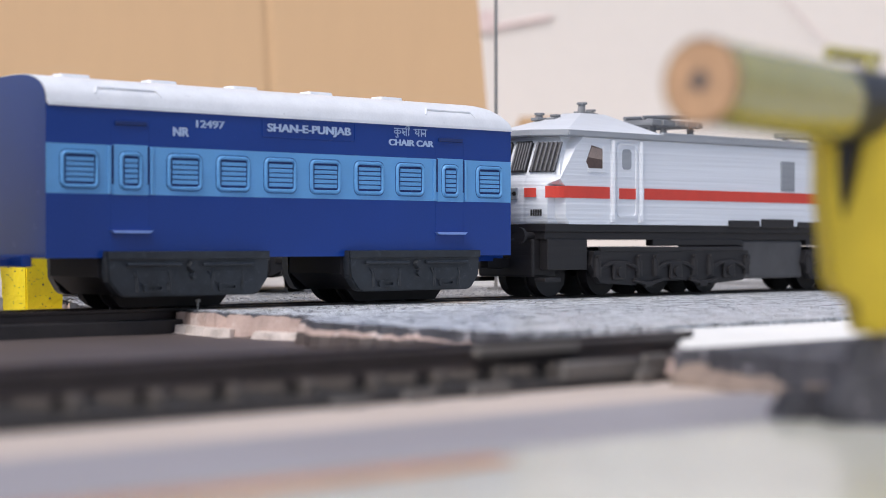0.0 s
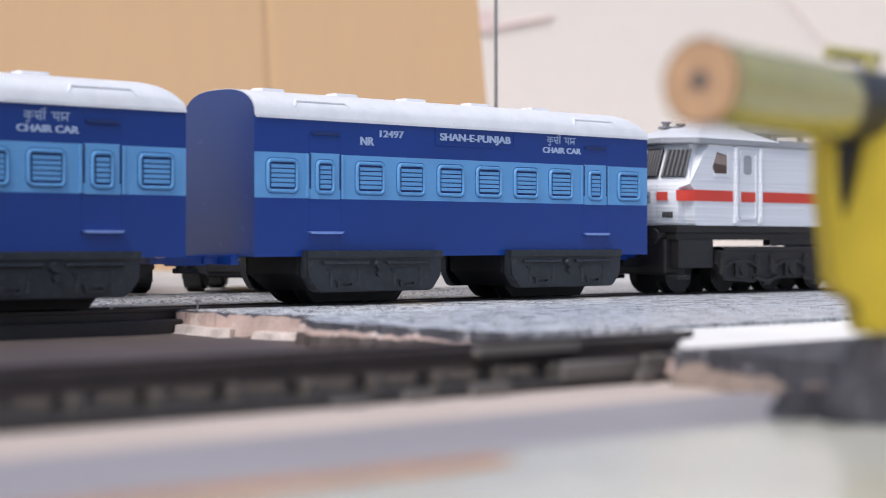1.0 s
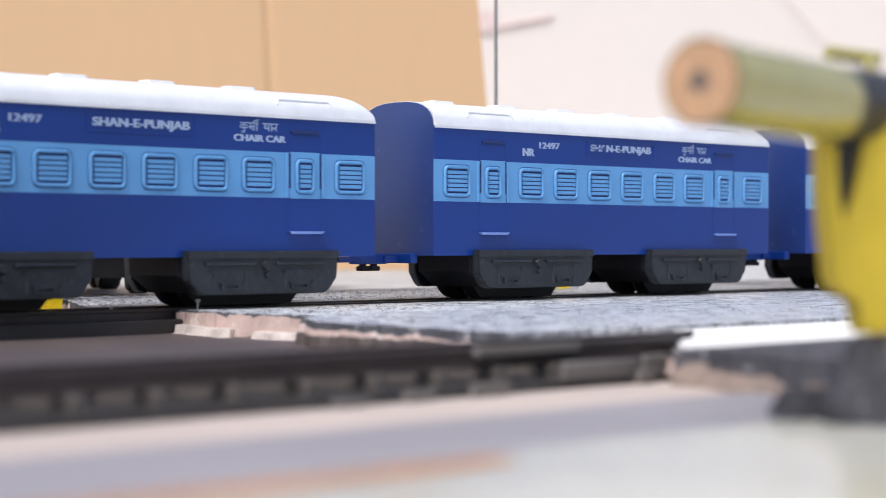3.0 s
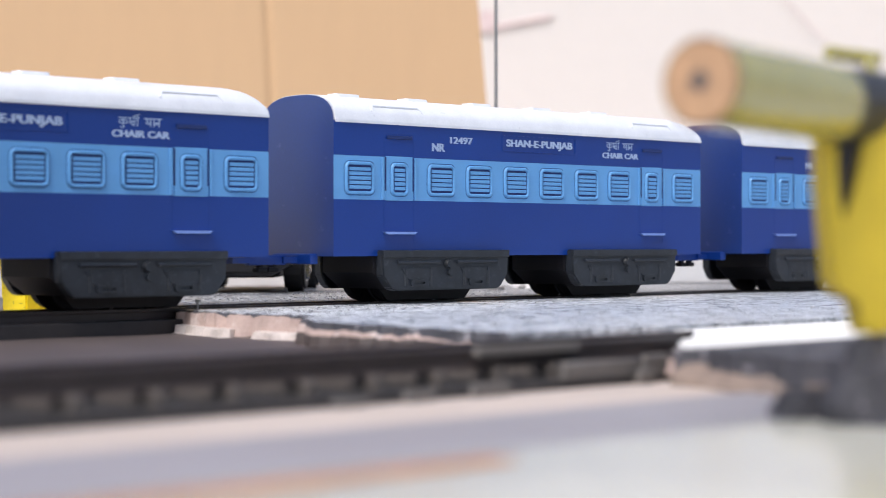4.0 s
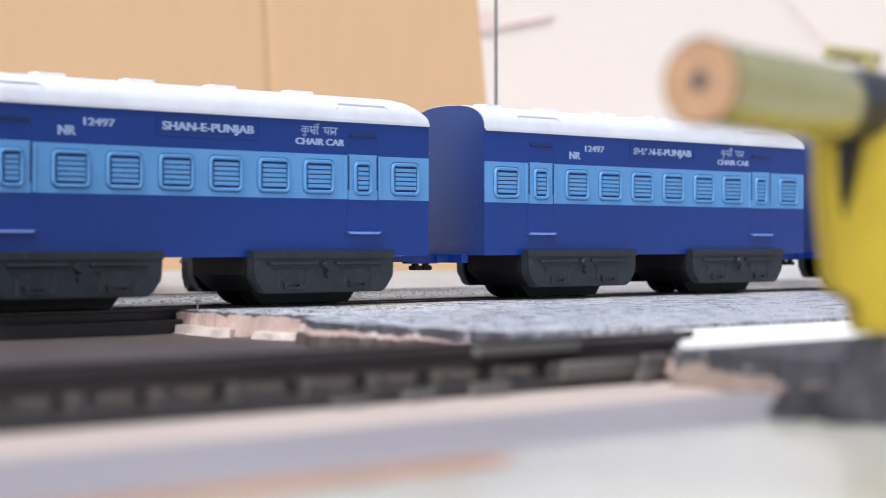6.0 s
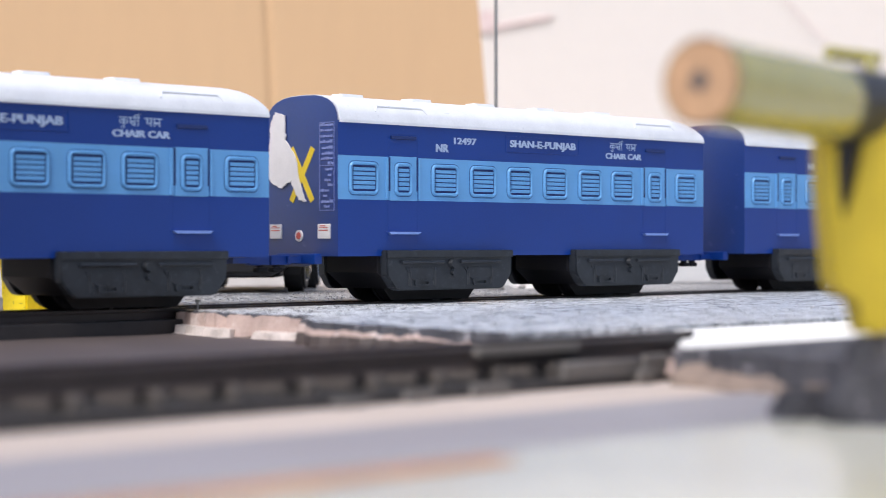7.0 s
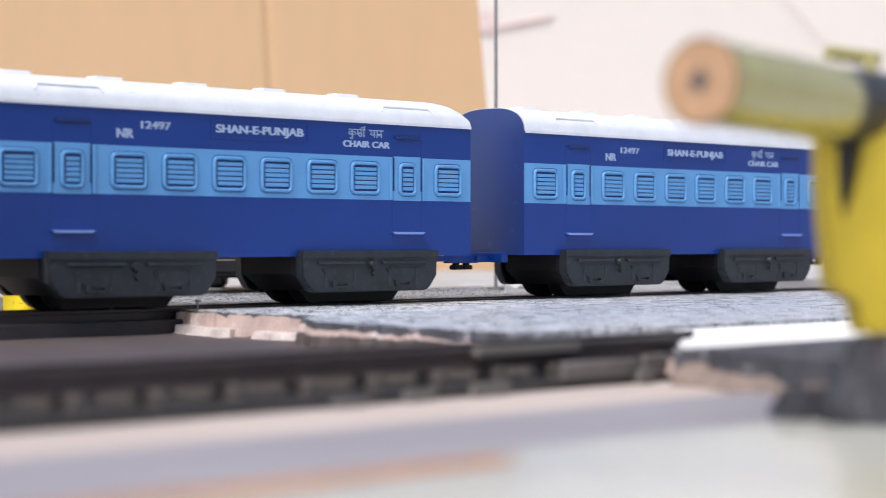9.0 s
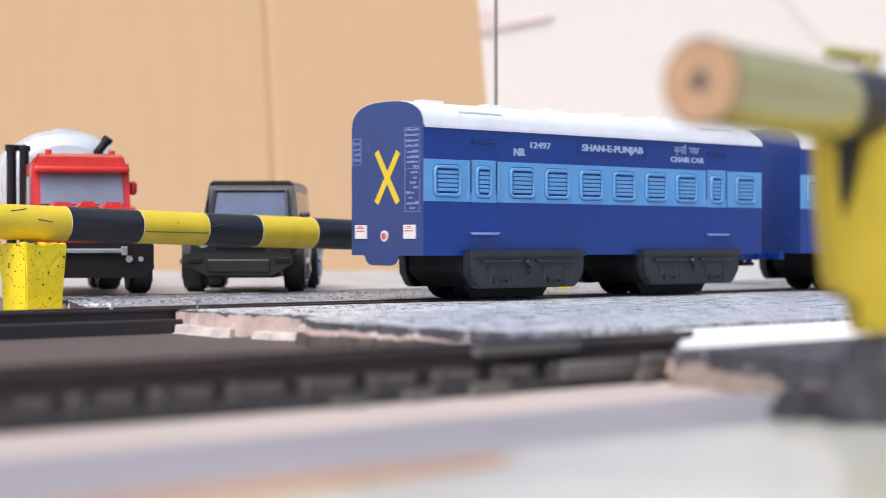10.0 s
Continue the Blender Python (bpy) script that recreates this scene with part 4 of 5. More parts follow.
            for x0 in (-LH + 22.9, -LH + 32.6):
                bm = bmesh.new()
                rod(bm, (x0, w + y * 0.3, 17.0), (x0, w + y * 0.3, 35.0), 0.6, 8)
                box(bm, x0 - 0.9, x0 + 0.9, min(w, w + y * 0.7), max(w, w + y * 0.7), 16.5, 18.4, 0.2)
                part("handrail", bm, LOCOWHITE, ob, m=turn)
            part("stripe", slab(-LH + 7.9, -LH + 22.0, 21.9, 24.5, 0.12, 0.05), STRIPE, ob, "red stripe", m=turn)
            part("stripe", slab(-LH + 24.9, -LH + 30.9, 21.9, 24.3, 0.14, 0.05), STRIPE, door)
            part("stripe", slab(-LH + 34.0, 0.0, 21.9, 24.4, 0.12, 0.05), STRIPE, ob, "red stripe", m=turn)
            vent = sgn > 0 or part("side_vent", slab(1.0, 6.7, 24.8, 32.2, 0.2, 0.2), LOCOGREY, ob, "grey louvred vent", m=turn)
            for k in range(5 if sgn < 0 else 0):
                b2 = bmesh.new()
                box(b2, 1.4, 6.3, min(w, w + y * 0.4), max(w, w + y * 0.4), 25.4 + k * 1.35, 25.9 + k * 1.35)
                part("slat", b2, LOCOGREY, vent)
    # under parts
    for y in (-1, 1):
        for x0, x1, z in ((-20, -8, 17.4), (-7, 6, 17.8), (8, 20, 17.2)):
            bm = bmesh.new()
            box(bm, x0, x1, min(y * W, y * (W + 0.5)), max(y * W, y * (W + 0.5)), 15.6, z, 0.2)
            part("sill_box", bm, LOCOBLACK, ob)
    bm = bmesh.new()
    box(bm, -LH + 1.5, LH - 1.5, -W + 0.3, W - 0.3, 14.4, 16.2, 0.2)
    box(bm, -LH + 2.0, LH - 2.0, -W + 1.0, W - 1.0, 12.7, 14.5, 0.2)
    part("underframe", bm, LOCOBLACK, ob)
    bm = bmesh.new()
    box(bm, -12.5, 12.5, -W + 1.5, W - 1.5, 3.2, 12.8, 0.8)
    part("transformer_box", bm, LOCOGREYDARK, ob, "dark grey tank between the bogies")
    for s in (-1, 1):
        bm = bmesh.new()
        box(bm, min(s * (LH - 0.5), s * (LH - 8)), max(s * (LH - 0.5), s * (LH - 8)), -8.5, 8.5, 4.5, 12.9, 0.5)
        part("bufferbeam", bm, LOCOBLACK, ob)
        for y in (-1, 1):
            bm = bmesh.new()
            box(bm, min(s * (LH - 2.5), s * (LH - 15.3)), max(s * (LH - 2.5), s * (LH - 15.3)), min(y * 8.6, y * 11.2), max(y * 8.6, y * 11.2), 6.0, 12.9, 0.3)
            box(bm, min(s * (LH - 1), s * (LH - 6)), max(s * (LH - 1), s * (LH - 6)), min(y * 8.6, y * 11.8), max(y * 8.6, y * 11.8), 3.4, 4.4, 0.2)
            part("cab_steps", bm, LOCOBLACK, ob)
        bm = bmesh.new()
        box(bm, min(s * (LH - 38.2), s * (LH - 72)), max(s * (LH - 38.2), s * (LH - 72)), -10.9, -8.6, 11.3, 12.9, 0.2)
        part("pipe_tray", bm, LOCOBLACK, ob)
        bm = bmesh.new()
        box(bm, min(s * (LH + 6), s * (LH - 6)), max(s * (LH + 6), s * (LH - 6)), -1.2, 1.2, 6.4, 8.6, 0.3)
        part("coupling", bm, BLACK, ob)
        for y in (-1, 1):
            bm = bmesh.new()
            x0 = s * (LH - 45)
            prism(bm, [(x0 - 28, 10.2), (x0 + 28, 10.2), (x0 + 29, 7.0), (x0 + 26, 3.0), (x0 + 14, 2.3), (x0 + 12, 3.2), (x0 - 12, 3.2), (x0 - 14, 2.3), (x0 - 26, 3.0), (x0 - 29, 7.0)], y * 9.8, y * 11.6)
            fr = part("bogie_frame", bm, LOCOBLACK, ob, "black printed bogie frame")
            for k in (-20, 0, 20):
                bm = bmesh.new()
                box(bm, x0 + k - 2.2, x0 + k + 2.2, min(y * 11.5, y * 12.4), max(y * 11.5, y * 12.4), 3.6, 7.6, 0.4)
                rod(bm, (x0 + k, y * 11.5, 5.4), (x0 + k, y * 12.9, 5.4), 1.2, 12)
                part("axle_box", bm, LOCOBLACK, fr)
            for k in (-27, -13, -7, 7, 13, 27):
                bm = bmesh.new()
                rod(bm, (x0 + k, y * 11.6, 4.4), (x0 + k, y * 11.6, 8.6), 1.0, 12)
                rod(bm, (x0 + k, y * 11.4, 8.6), (x0 + k, y * 12.6, 8.6), 0.7, 10)
                part("spring", bm, LOCOBLACK, fr)
            for k in (-20, 0, 20):
                bm = bmesh.new()
                tube(bm, [(x0 + k + 7.5 * math.cos(radians(a)), y * 11.9, 4.2 + 3.4 * math.sin(radians(a))) for a in range(10, 171, 16)], 0.5, 6)
                part("horn_guide", bm, LOCOBLACK, fr)
            for k in (-10, 10):
                bm = bmesh.new()
                tube(bm, [(x0 + k - 5, y * 12.1, 3.6), (x0 + k, y * 12.1, 2.4), (x0 + k + 5, y * 12.1, 3.6)], 0.45, 6)
                box(bm, x0 + k - 1.4, x0 + k + 1.4, min(y * 11.6, y * 12.5), max(y * 11.6, y * 12.5), 1.8, 3.2, 0.2)
                part("brake_hanger", bm, LOCOBLACK, fr)
            bm = bmesh.new()
            box(bm, x0 - 26, x0 + 26 if s > 0 else x0 + 26, min(y * 11, y * 11.8), max(y * 11, y * 11.8), 10.0, 11.1, 0.2)
            part("brake_rod", bm, LOCOBLACK, fr)
        for k in (-36, -19, 0, 19):
            wheelset(ob, s * (LH - 45) - s * k, 5.0, LOCOBLACK)
    return ob


LOCOROOF = material("roof_white_grey", (0.60, 0.61, 0.64), 0.5, vary=0.06, scale=200, fine=900, bump=0.5, stretch=(0.2, 0.2, 2.0))
BARGREY = material("bar_grey", (0.10, 0.10, 0.11), 0.5, vary=0.15, scale=200, bump=0.3)
LOCOGREYDARK = material("dark_grey_print", (0.075, 0.073, 0.076), 0.5, vary=0.15, scale=200, bump=0.3)
CABDARK = material("dark_cab_inside", (0.10, 0.065, 0.055), 0.6, vary=0.3, scale=200, bump=0)
CABPALE = material("pale_cab_lining", (0.30, 0.23, 0.20), 0.6, vary=0.15, scale=200, bump=0)
ROOFGREY = material("roof_equipment_grey", (0.22, 0.225, 0.235), 0.6, vary=0.15, scale=300, fine=900, bump=0.6, stretch=(0.3, 0.3, 2.0))
loco = locomotive()


# ---- level crossing barriers ----
PAINTEDGE = material("pale_paint_edge", (0.62, 0.54, 0.36), 0.6, vary=0.15, scale=400, bump=0.1)


def pencil(ob, m, length, stripes, yellow):
    """A painted pencil along +x from its end, ringed yellow and black; stripes are the ring ends."""
    bm = bmesh.new()
    rod(bm, (-0.12, 0, 0), (length - 0.1, 0, 0), 3.5, 32)
    core = part("boom", bm, WOOD, ob, "pencil boom with a bare wooden end", m=m)
    x0, k = 0.0, 0
    for x1 in stripes + [length]:
        bm = bmesh.new()
        rod(bm, (x0, 0, 0), (x1, 0, 0), 3.75 if k % 2 == 0 else 3.7, 40)
        rnd = random.Random(k)
        for v in bm.verts:
            if abs(v.co.x - x1) < 0.01:
                v.co.x += rnd.uniform(-0.12, 0.12)
        bmesh.ops.delete(bm, geom=[f for f in bm.faces if len(f.verts) > 4], context="FACES_ONLY")
        part("painted_ring", bm, yellow if k % 2 == 0 else RINGBLACK, core, smooth=True)
        if yellow is YELLOW and x1 < length:
            bm = bmesh.new()
            turn = 9 * k
            pts = [(x1 + 0.12 * noise.noise((a * 0.1, k, 0)), 3.74 * math.cos(radians(a + turn)), 3.74 * math.sin(radians(a + turn))) for a in range(0, 361, 15)]
            tube(bm, pts, 0.11, 5)
            part("paint_edge", bm, PAINTEDGE, core, "pale bare edge between two paint rings")
        x0, k = x1, k + 1
    part("lead", rods(((-0.2, 0.1, 0.1), (0.3, 0.1, 0.1), 0.85)), LEAD, core)
    return core


def post(ob, m, height, w0, w1, depth):
    """A yellow folded card post with a notched head in which the pencil lies."""
    bm = bmesh.new()
    pts = [(-2.8, 0), (w0 / 2, 0), (w1 / 2, height), (-2.3, height + 0.4), (-2.8, height - 4.0), (-3.7, height - 8.0), (-4.8, height - 12.0), (-5.2, height - 8.0), (-5.4, height - 4.0), (-5.4, height), (-w1 / 2 + 0.25, height), (-w1 / 2 + 0.35, height - 8.0), (-5.6, 4.8), (-5.1, 4.0), (-3.0, 3.1)]
    prism(bm, pts, -depth / 2, depth / 2)
    bmesh.ops.bevel(bm, geom=list(bm.edges), offset=0.2, segments=2, affect="EDGES")
    body = part("post", bm, POSTNEAR, ob, "yellow card post in a shaded tone, with a cleft head", m=m)
    # added dark brown filling, so that the cleft reads as deep shade
    bm = bmesh.new()
    prism(bm, [(-4.8, height - 11.6), (-2.5, height - 0.5), (-5.35, height - 0.5)], -depth / 2 + 0.5, depth / 2 - 0.5)
    part("wedge", bm, SLEEPER, body, "dark brown wedge added to deepen the cleft's shade")
    return body


def lump(name, x, y, rx, ry, h, seed, label, category):
    rnd = random.Random(seed)
    bm = bmesh.new()
    bmesh.ops.create_icosphere(bm, subdivisions=4, radius=1.0)
    for v in bm.verts:
        k = 1 + 0.16 * noise.noise(v.co * 2.3 + Vector((seed, 0, 0))) + 0.07 * noise.noise(v.co * 7)
        v.co = Vector((v.co.x * rx * k, v.co.y * ry * k, max(0.0, min(0.75, v.co.z)) / 0.75 * h * (0.9 + 0.2 * k * noise.noise(v.co * 5))))
    return tagged(part(name, bm, LUMP, m=at(x, y, 0.0, YAW), smooth=True), label, category)


near_barrier = thing("crossing_barrier", at(21.4, 153.0, 0), "yellow and black pencil barrier on a yellow post", "barrier", "crossing barriers")
# boom and bars wear the yellow with shade mixed into it
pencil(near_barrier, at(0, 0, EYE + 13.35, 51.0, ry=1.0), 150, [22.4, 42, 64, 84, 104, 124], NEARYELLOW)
post(near_barrier, at(20.6, 22.5, 8.3, 6), 21.5, 10.2, 13.5, 4.5)
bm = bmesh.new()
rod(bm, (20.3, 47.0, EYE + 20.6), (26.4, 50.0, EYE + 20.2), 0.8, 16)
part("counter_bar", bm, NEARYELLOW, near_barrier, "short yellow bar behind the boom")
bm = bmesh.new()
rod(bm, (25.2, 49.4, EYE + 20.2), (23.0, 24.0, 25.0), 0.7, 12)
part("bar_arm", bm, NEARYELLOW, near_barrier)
base = lump("plaster_base", 46, 176, 13, 7, 8.4, 4, "lumpy black and grey painted plaster base of the barrier", "base")
rnd = random.Random(31)
for k in range(7):
    bm = bmesh.new()
    bmesh.ops.create_icosphere(bm, subdivisions=2, radius=1.0)
    r = rnd.uniform(1.0, 2.2)
    cx, cy = rnd.uniform(-9, 6), rnd.uniform(-5, 3)
    for v in bm.verts:
        v.co = v.co * r * (1 + 0.3 * noise.noise(v.co * 2 + Vector((k, 0, 0)))) + Vector((cx, cy, 8.0 - abs(cx) * 0.12))
    part("chunk", bm, LUMP, base)
# low black lump in place of the shadow before the plaster base
lump("black_blob", 34.8, 176, 4.4, 3.0, 3.2, 9, "small black lump standing in for the shadow before the base", "blob")

far_barrier = thing("crossing_barrier", at(-120, 360, 0), "yellow and black ringed pencil barrier on a pitted yellow post", "barrier", "crossing barriers")
BX, BY = -87.6 - ALONG.x * 60, 390 - ALONG.y * 60
far_barrier.matrix_basis = at(BX, BY, 0)
pencil(far_barrier, at(0, 0, 22.7, YAW, ry=1.45), 190, [33, 51, 68.5, 86.9, 104.6, 119.9, 136.6, 153, 170], YELLOW)
bm = bmesh.new()
rows = [[bm.verts.new((x * k, y * k, z)) for x, y in ((-5, -5), (5, -5), (5, 5), (-5, 5))] for z, k in ((0, 0.88), (6, 0.92), (17.3, 1.04))]
for a, b in zip(rows, rows[1:]):
    for i in range(4):
        bm.faces.new((a[i], a[(i + 1) % 4], b[(i + 1) % 4], b[i]))
bm.faces.new(rows[0][::-1])
bm.faces.new(rows[-1])
bmesh.ops.bevel(bm, geom=list(bm.edges), offset=0.3, segments=2, affect="EDGES")
bmesh.ops.subdivide_edges(bm, edges=[e for e in bm.edges if e.calc_length() > 2], cuts=7, use_grid_fill=True)
for v in bm.verts:
    if v.co.z > 0.5:
        corner = min(1.0, max(0.0, v.co.z - 15.5) / 1.5)
        v.co += v.normal * (0.12 * noise.noise(v.co * 0.9) + 0.08 * noise.noise(v.co * 2.5))
        v.co.z -= corner * (0.5 + 0.75 * noise.noise((v.co.x * 0.55, v.co.y * 0.55, 4.0)))
part("post", bm, POST, far_barrier, "pitted yellow card post", m=at(-86.3 - BX, 388 - BY, 0, 46))
bm = bmesh.new()
rnd = random.Random(77)
for _ in range(95):
    z, r = 17.0 * rnd.random() ** 0.8, rnd.choice((0.07, 0.08, 0.09, 0.11, 0.14, 0.22))
    k = 5 * (0.88 + 0.0067 * z if z < 6 else 0.92 + 0.0106 * (z - 6))
    a = rnd.uniform(-0.88, 0.88) * k
    if rnd.random() < 0.55:
        rod(bm, (a, -k - 0.14, z), (a, -k + 0.3, z), r, 9)
    else:
        rod(bm, (-k - 0.14, a, z), (-k + 0.3, a, z), r, 9)
part("pitting", bm, LEAD, far_barrier, "small dark air holes in the yellow post", m=at(-86.3 - BX, 388 - BY, 0, 46))
far_boom = [c for c in far_barrier.children if c.name.startswith("boom")][0]
for x0, x1, a0, a1 in ((87.2, 104.2, -17, -15), (105.5, 109.0, 8, 20), (54, 58, 35, 48), (60, 63.5, 10, 4)):
    p, q = [(x, -3.78 * math.cos(radians(a)), 3.78 * math.sin(radians(a))) for x, a in ((x0, a0), (x1, a1))]
    part("scratch", rods((p, q, 0.11), seg=6), LEAD, far_boom)

# small yellow stand with torn white paper by the far road edge
stand = thing("card_stand", at(26.2, 492, 4.7), "small yellow card stand on torn white paper", "stand")
part("upright", boxes((-1.7, 1.7, -1.4, 1.4, 0.0, 12.5), bevel=0.2), POST, stand)
part("flap", boxes((1.5, 4.0, -0.6, 0.6, 2.4, 6.2), bevel=0.15), POST, stand)
part("block", boxes((4.4, 7.4, -2.4, 0.4, 0.0, 3.4), bevel=0.25), POST, stand)
bm = bmesh.new()
bmesh.ops.create_icosphere(bm, subdivisions=3, radius=1.0)
for v in bm.verts:
    k = 1 + 0.35 * noise.noise(v.co * 3)
    v.co = Vector((v.co.x * 8.5 * k + 1.5, v.co.y * 3.5 * k + 2, max(0.0, v.co.z) * 2.6 * k))
part("torn_paper", bm, WHITE, stand, "crumpled white paper")


# ---- toy road vehicles, local +y is their front, x across ----
def toy_wheel(ob, x, y, r, w, rim):
    bm = bmesh.new()
    rod(bm, (-w / 2, 0, 0), (w / 2, 0, 0), r, 28)
    bmesh.ops.bevel(bm, geom=[e for e in bm.edges if len(e.link_faces) == 2 and any(len(f.verts) > 4 for f in e.link_faces)], offset=r * 0.1, segments=2, affect="EDGES")
    tyre = part("wheel", bm, RUBBER, ob, "black wheel", m=at(x, y, r))
    s = 1 if x > 0 else -1
    bm = bmesh.new()
    rod(bm, (s * w * 0.4, 0, 0), (s * (w / 2 + 0.15), 0, 0), r * 0.66, 20)
    for k in range(5):
        a = radians(72 * k)
        rod(bm, (s * (w / 2 + 0.3), 0, 0), (s * (w / 2 + 0.3), r * 0.6 * math.cos(a), r * 0.6 * math.sin(a)), r * 0.09, 6)
    rod(bm, (s * w * 0.4, 0, 0), (s * (w / 2 + 0.6), 0, 0), r * 0.18, 10)
    part("rim", bm, rim, tyre)
    return tyre


def shell(bm, sections, mat=0):
    """Sections (y, half width low, half width high, z low, z high) joined front to back."""
    rows = [[bm.verts.new(p) for p in ((-w0, y, z0), (w0, y, z0), (w1, y, z1), (-w1, y, z1))] for y, w0, w1, z0, z1 in sections]
    for a, b in zip(rows, rows[1:]):
        for i in range(4):
            bm.faces.new((a[i], a[(i + 1) % 4], b[(i + 1) % 4], b[i])).material_index = mat
    bm.faces.new(rows[0][::-1])
    bm.faces.new(rows[-1])


def softened(bm, r):
    bmesh.ops.bevel(bm, geom=[e for e in bm.edges if e.calc_face_angle(0) > 0.3], offset=r, segments=3, affect="EDGES")
    return bm


def off_roader(m):
    ob = thing("toy_off_roader", m, "matt black boxy toy off-road car facing the barrier", "toy car")
    bm = bmesh.new()
    shell(bm, [(31, 13.0, 13.0, 8.5, 15.5), (27, 13.4, 13.2, 6.6, 17.0), (-28, 13.4, 13.2, 6.6, 17.3), (-31, 13.0, 13.0, 8.0, 17.0)])
    part("body", softened(bm, 0.9), JEEPBLACK, ob, smooth=True)
    bm = bmesh.new()
    shell(bm, [(11.5, 13.0, 11.4, 16.8, 17.2), (7.5, 12.9, 11.6, 16.8, 27.5), (-29.5, 12.9, 11.6, 16.8, 27.6), (-30.8, 12.8, 11.4, 16.8, 20.0)])
    part("cabin", softened(bm, 0.7), JEEPBLACK, ob, smooth=True)
    bm = bmesh.new()
    shell(bm, [(8.0, 11.5, 10.6, 27.2, 28.1), (-29.4, 11.5, 10.6, 27.3, 28.3)])
    part("roof", softened(bm, 0.45), JEEPBLACK, ob, smooth=True)
    # windscreen
    bm = bmesh.new()
    vs = [bm.verts.new(p) for p in ((-10.2, 11.15, 18.8), (10.2, 11.15, 18.8), (9.5, 8.75, 25.3), (-9.5, 8.75, 25.3))]
    lo = [bm.verts.new(v.co - Vector((0, 0.8, 0))) for v in vs]
    bm.faces.new(vs)
    bm.faces.new(lo[::-1])
    for i in range(4):
        bm.faces.new((vs[i], lo[i], lo[(i + 1) % 4], vs[(i + 1) % 4]))
    glass = part("windscreen", bm, DEEPSKYGLASS, ob, "windscreen with the sky's reflection in its blue-grey colour")
    a, b = Vector((0, 11.3, 18.5)), Vector((0, 8.8, 25.7))
    part("windscreen_frame", rods(*[((x0, p.y, p.z), (x1, q.y, q.z), 0.55) for x0, p, x1, q in ((-10.5, a, 10.5, a), (-9.8, b, 9.8, b), (-10.5, a, -9.8, b), (10.5, a, 9.8, b))], seg=8), JEEPBLACK, ob)
    part("wiper", rods(((-6, 11.6, 18.4), (2, 11.3, 19.2), 0.22), ((1, 11.6, 18.4), (8.5, 11.3, 19.2), 0.22), seg=6), BLACK, glass)
    for s in (-1, 1):
        for y0, y1 in ((-1.5, 6.3), (-13, -2.8), (-27.5, -14.4)):
            bm = bmesh.new()
            prism(bm, [(y0, 18.4), (y1, 18.4), (y1 - (1.6 if y1 > 5 else 0), 25.4), (y0, 25.4)], s * 12.9, s * 11.2, "x")
            for v in bm.verts:
                v.co.x = s * ((13.02 - (v.co.z - 16.8) * 0.116) if abs(v.co.x) > 12 else 11.0)
            part("side_window", bm, DEEPSKYGLASS, ob, "side window coloured in reflected sky blue")
        part("mirror", boxes((min(s * 13.2, s * 16.2), max(s * 13.2, s * 16.2), 7.6, 9.2, 17.6, 20.0), bevel=0.5), JEEPBLACK, ob)
        bm = bmesh.new()
        shell(bm, [(25.5, 1.2, 0.9, 9.2, 11.0), (22.5, 1.4, 1.1, 11.0, 13.0), (14.5, 1.4, 1.1, 11.0, 13.0), (11.8, 1.2, 0.9, 9.2, 11.0)])
        bmesh.ops.translate(bm, verts=bm.verts, vec=(s * 13.6, 0, 0))
        part("wheel_arch", softened(bm, 0.3), JEEPBLACK, ob)
        part("headlight", rods(((s * 9.6, 30.4, 12.8), (s * 9.6, 31.5, 12.8), 1.9)), CHROME, ob, "round headlight")
        part("indicator", boxes((s * 10.6 - 1.2, s * 10.6 + 1.2, 22.5, 26, 17.0, 18.0), bevel=0.3), JEEPBLACK, ob)
        for y in (18.5, -18.5):
            toy_wheel(ob, s * 13.5, y, 7.6, 5.6, CHROME)
    part("grille", boxes((-6.6, 6.6, 30.8, 31.6, 10.6, 14.8), bevel=0.3), BLACK, ob)
    bm = bmesh.new()
    prism(bm, [(-13.8, 9.6), (13.8, 9.6), (13.8, 7.0), (10.2, 5.0), (8.4, 4.2), (-8.4, 4.2), (-10.2, 5.0), (-13.8, 7.0)], 29.5, 33.0)
    bmpr = part("front_bumper", softened(bm, 0.4), JEEPBLACK, ob, "dark bumper with a stepped skid plate")
    part("skid_plate", boxes((-8.2, 8.2, 32.8, 33.5, 5.0, 8.2), bevel=0.3), JEEPBLACK, bmpr)
    for s in (-1, 1):
        part("fog_slot", boxes((s * 11.4 - 1.9, s * 11.4 + 1.9, 32.8, 33.4, 7.2, 8.6), bevel=0.2), BLACK, bmpr)
    part("chassis", boxes((-9, 9, -29, 29, 3.6, 7.0), bevel=0.5), BLACK, ob)
    # a narrow, upright car
    for c in ob.children_recursive:
        c.data.transform(Matrix.Diagonal((0.93, 1, 1, 1)))
        c.location.x *= 0.93
    return ob


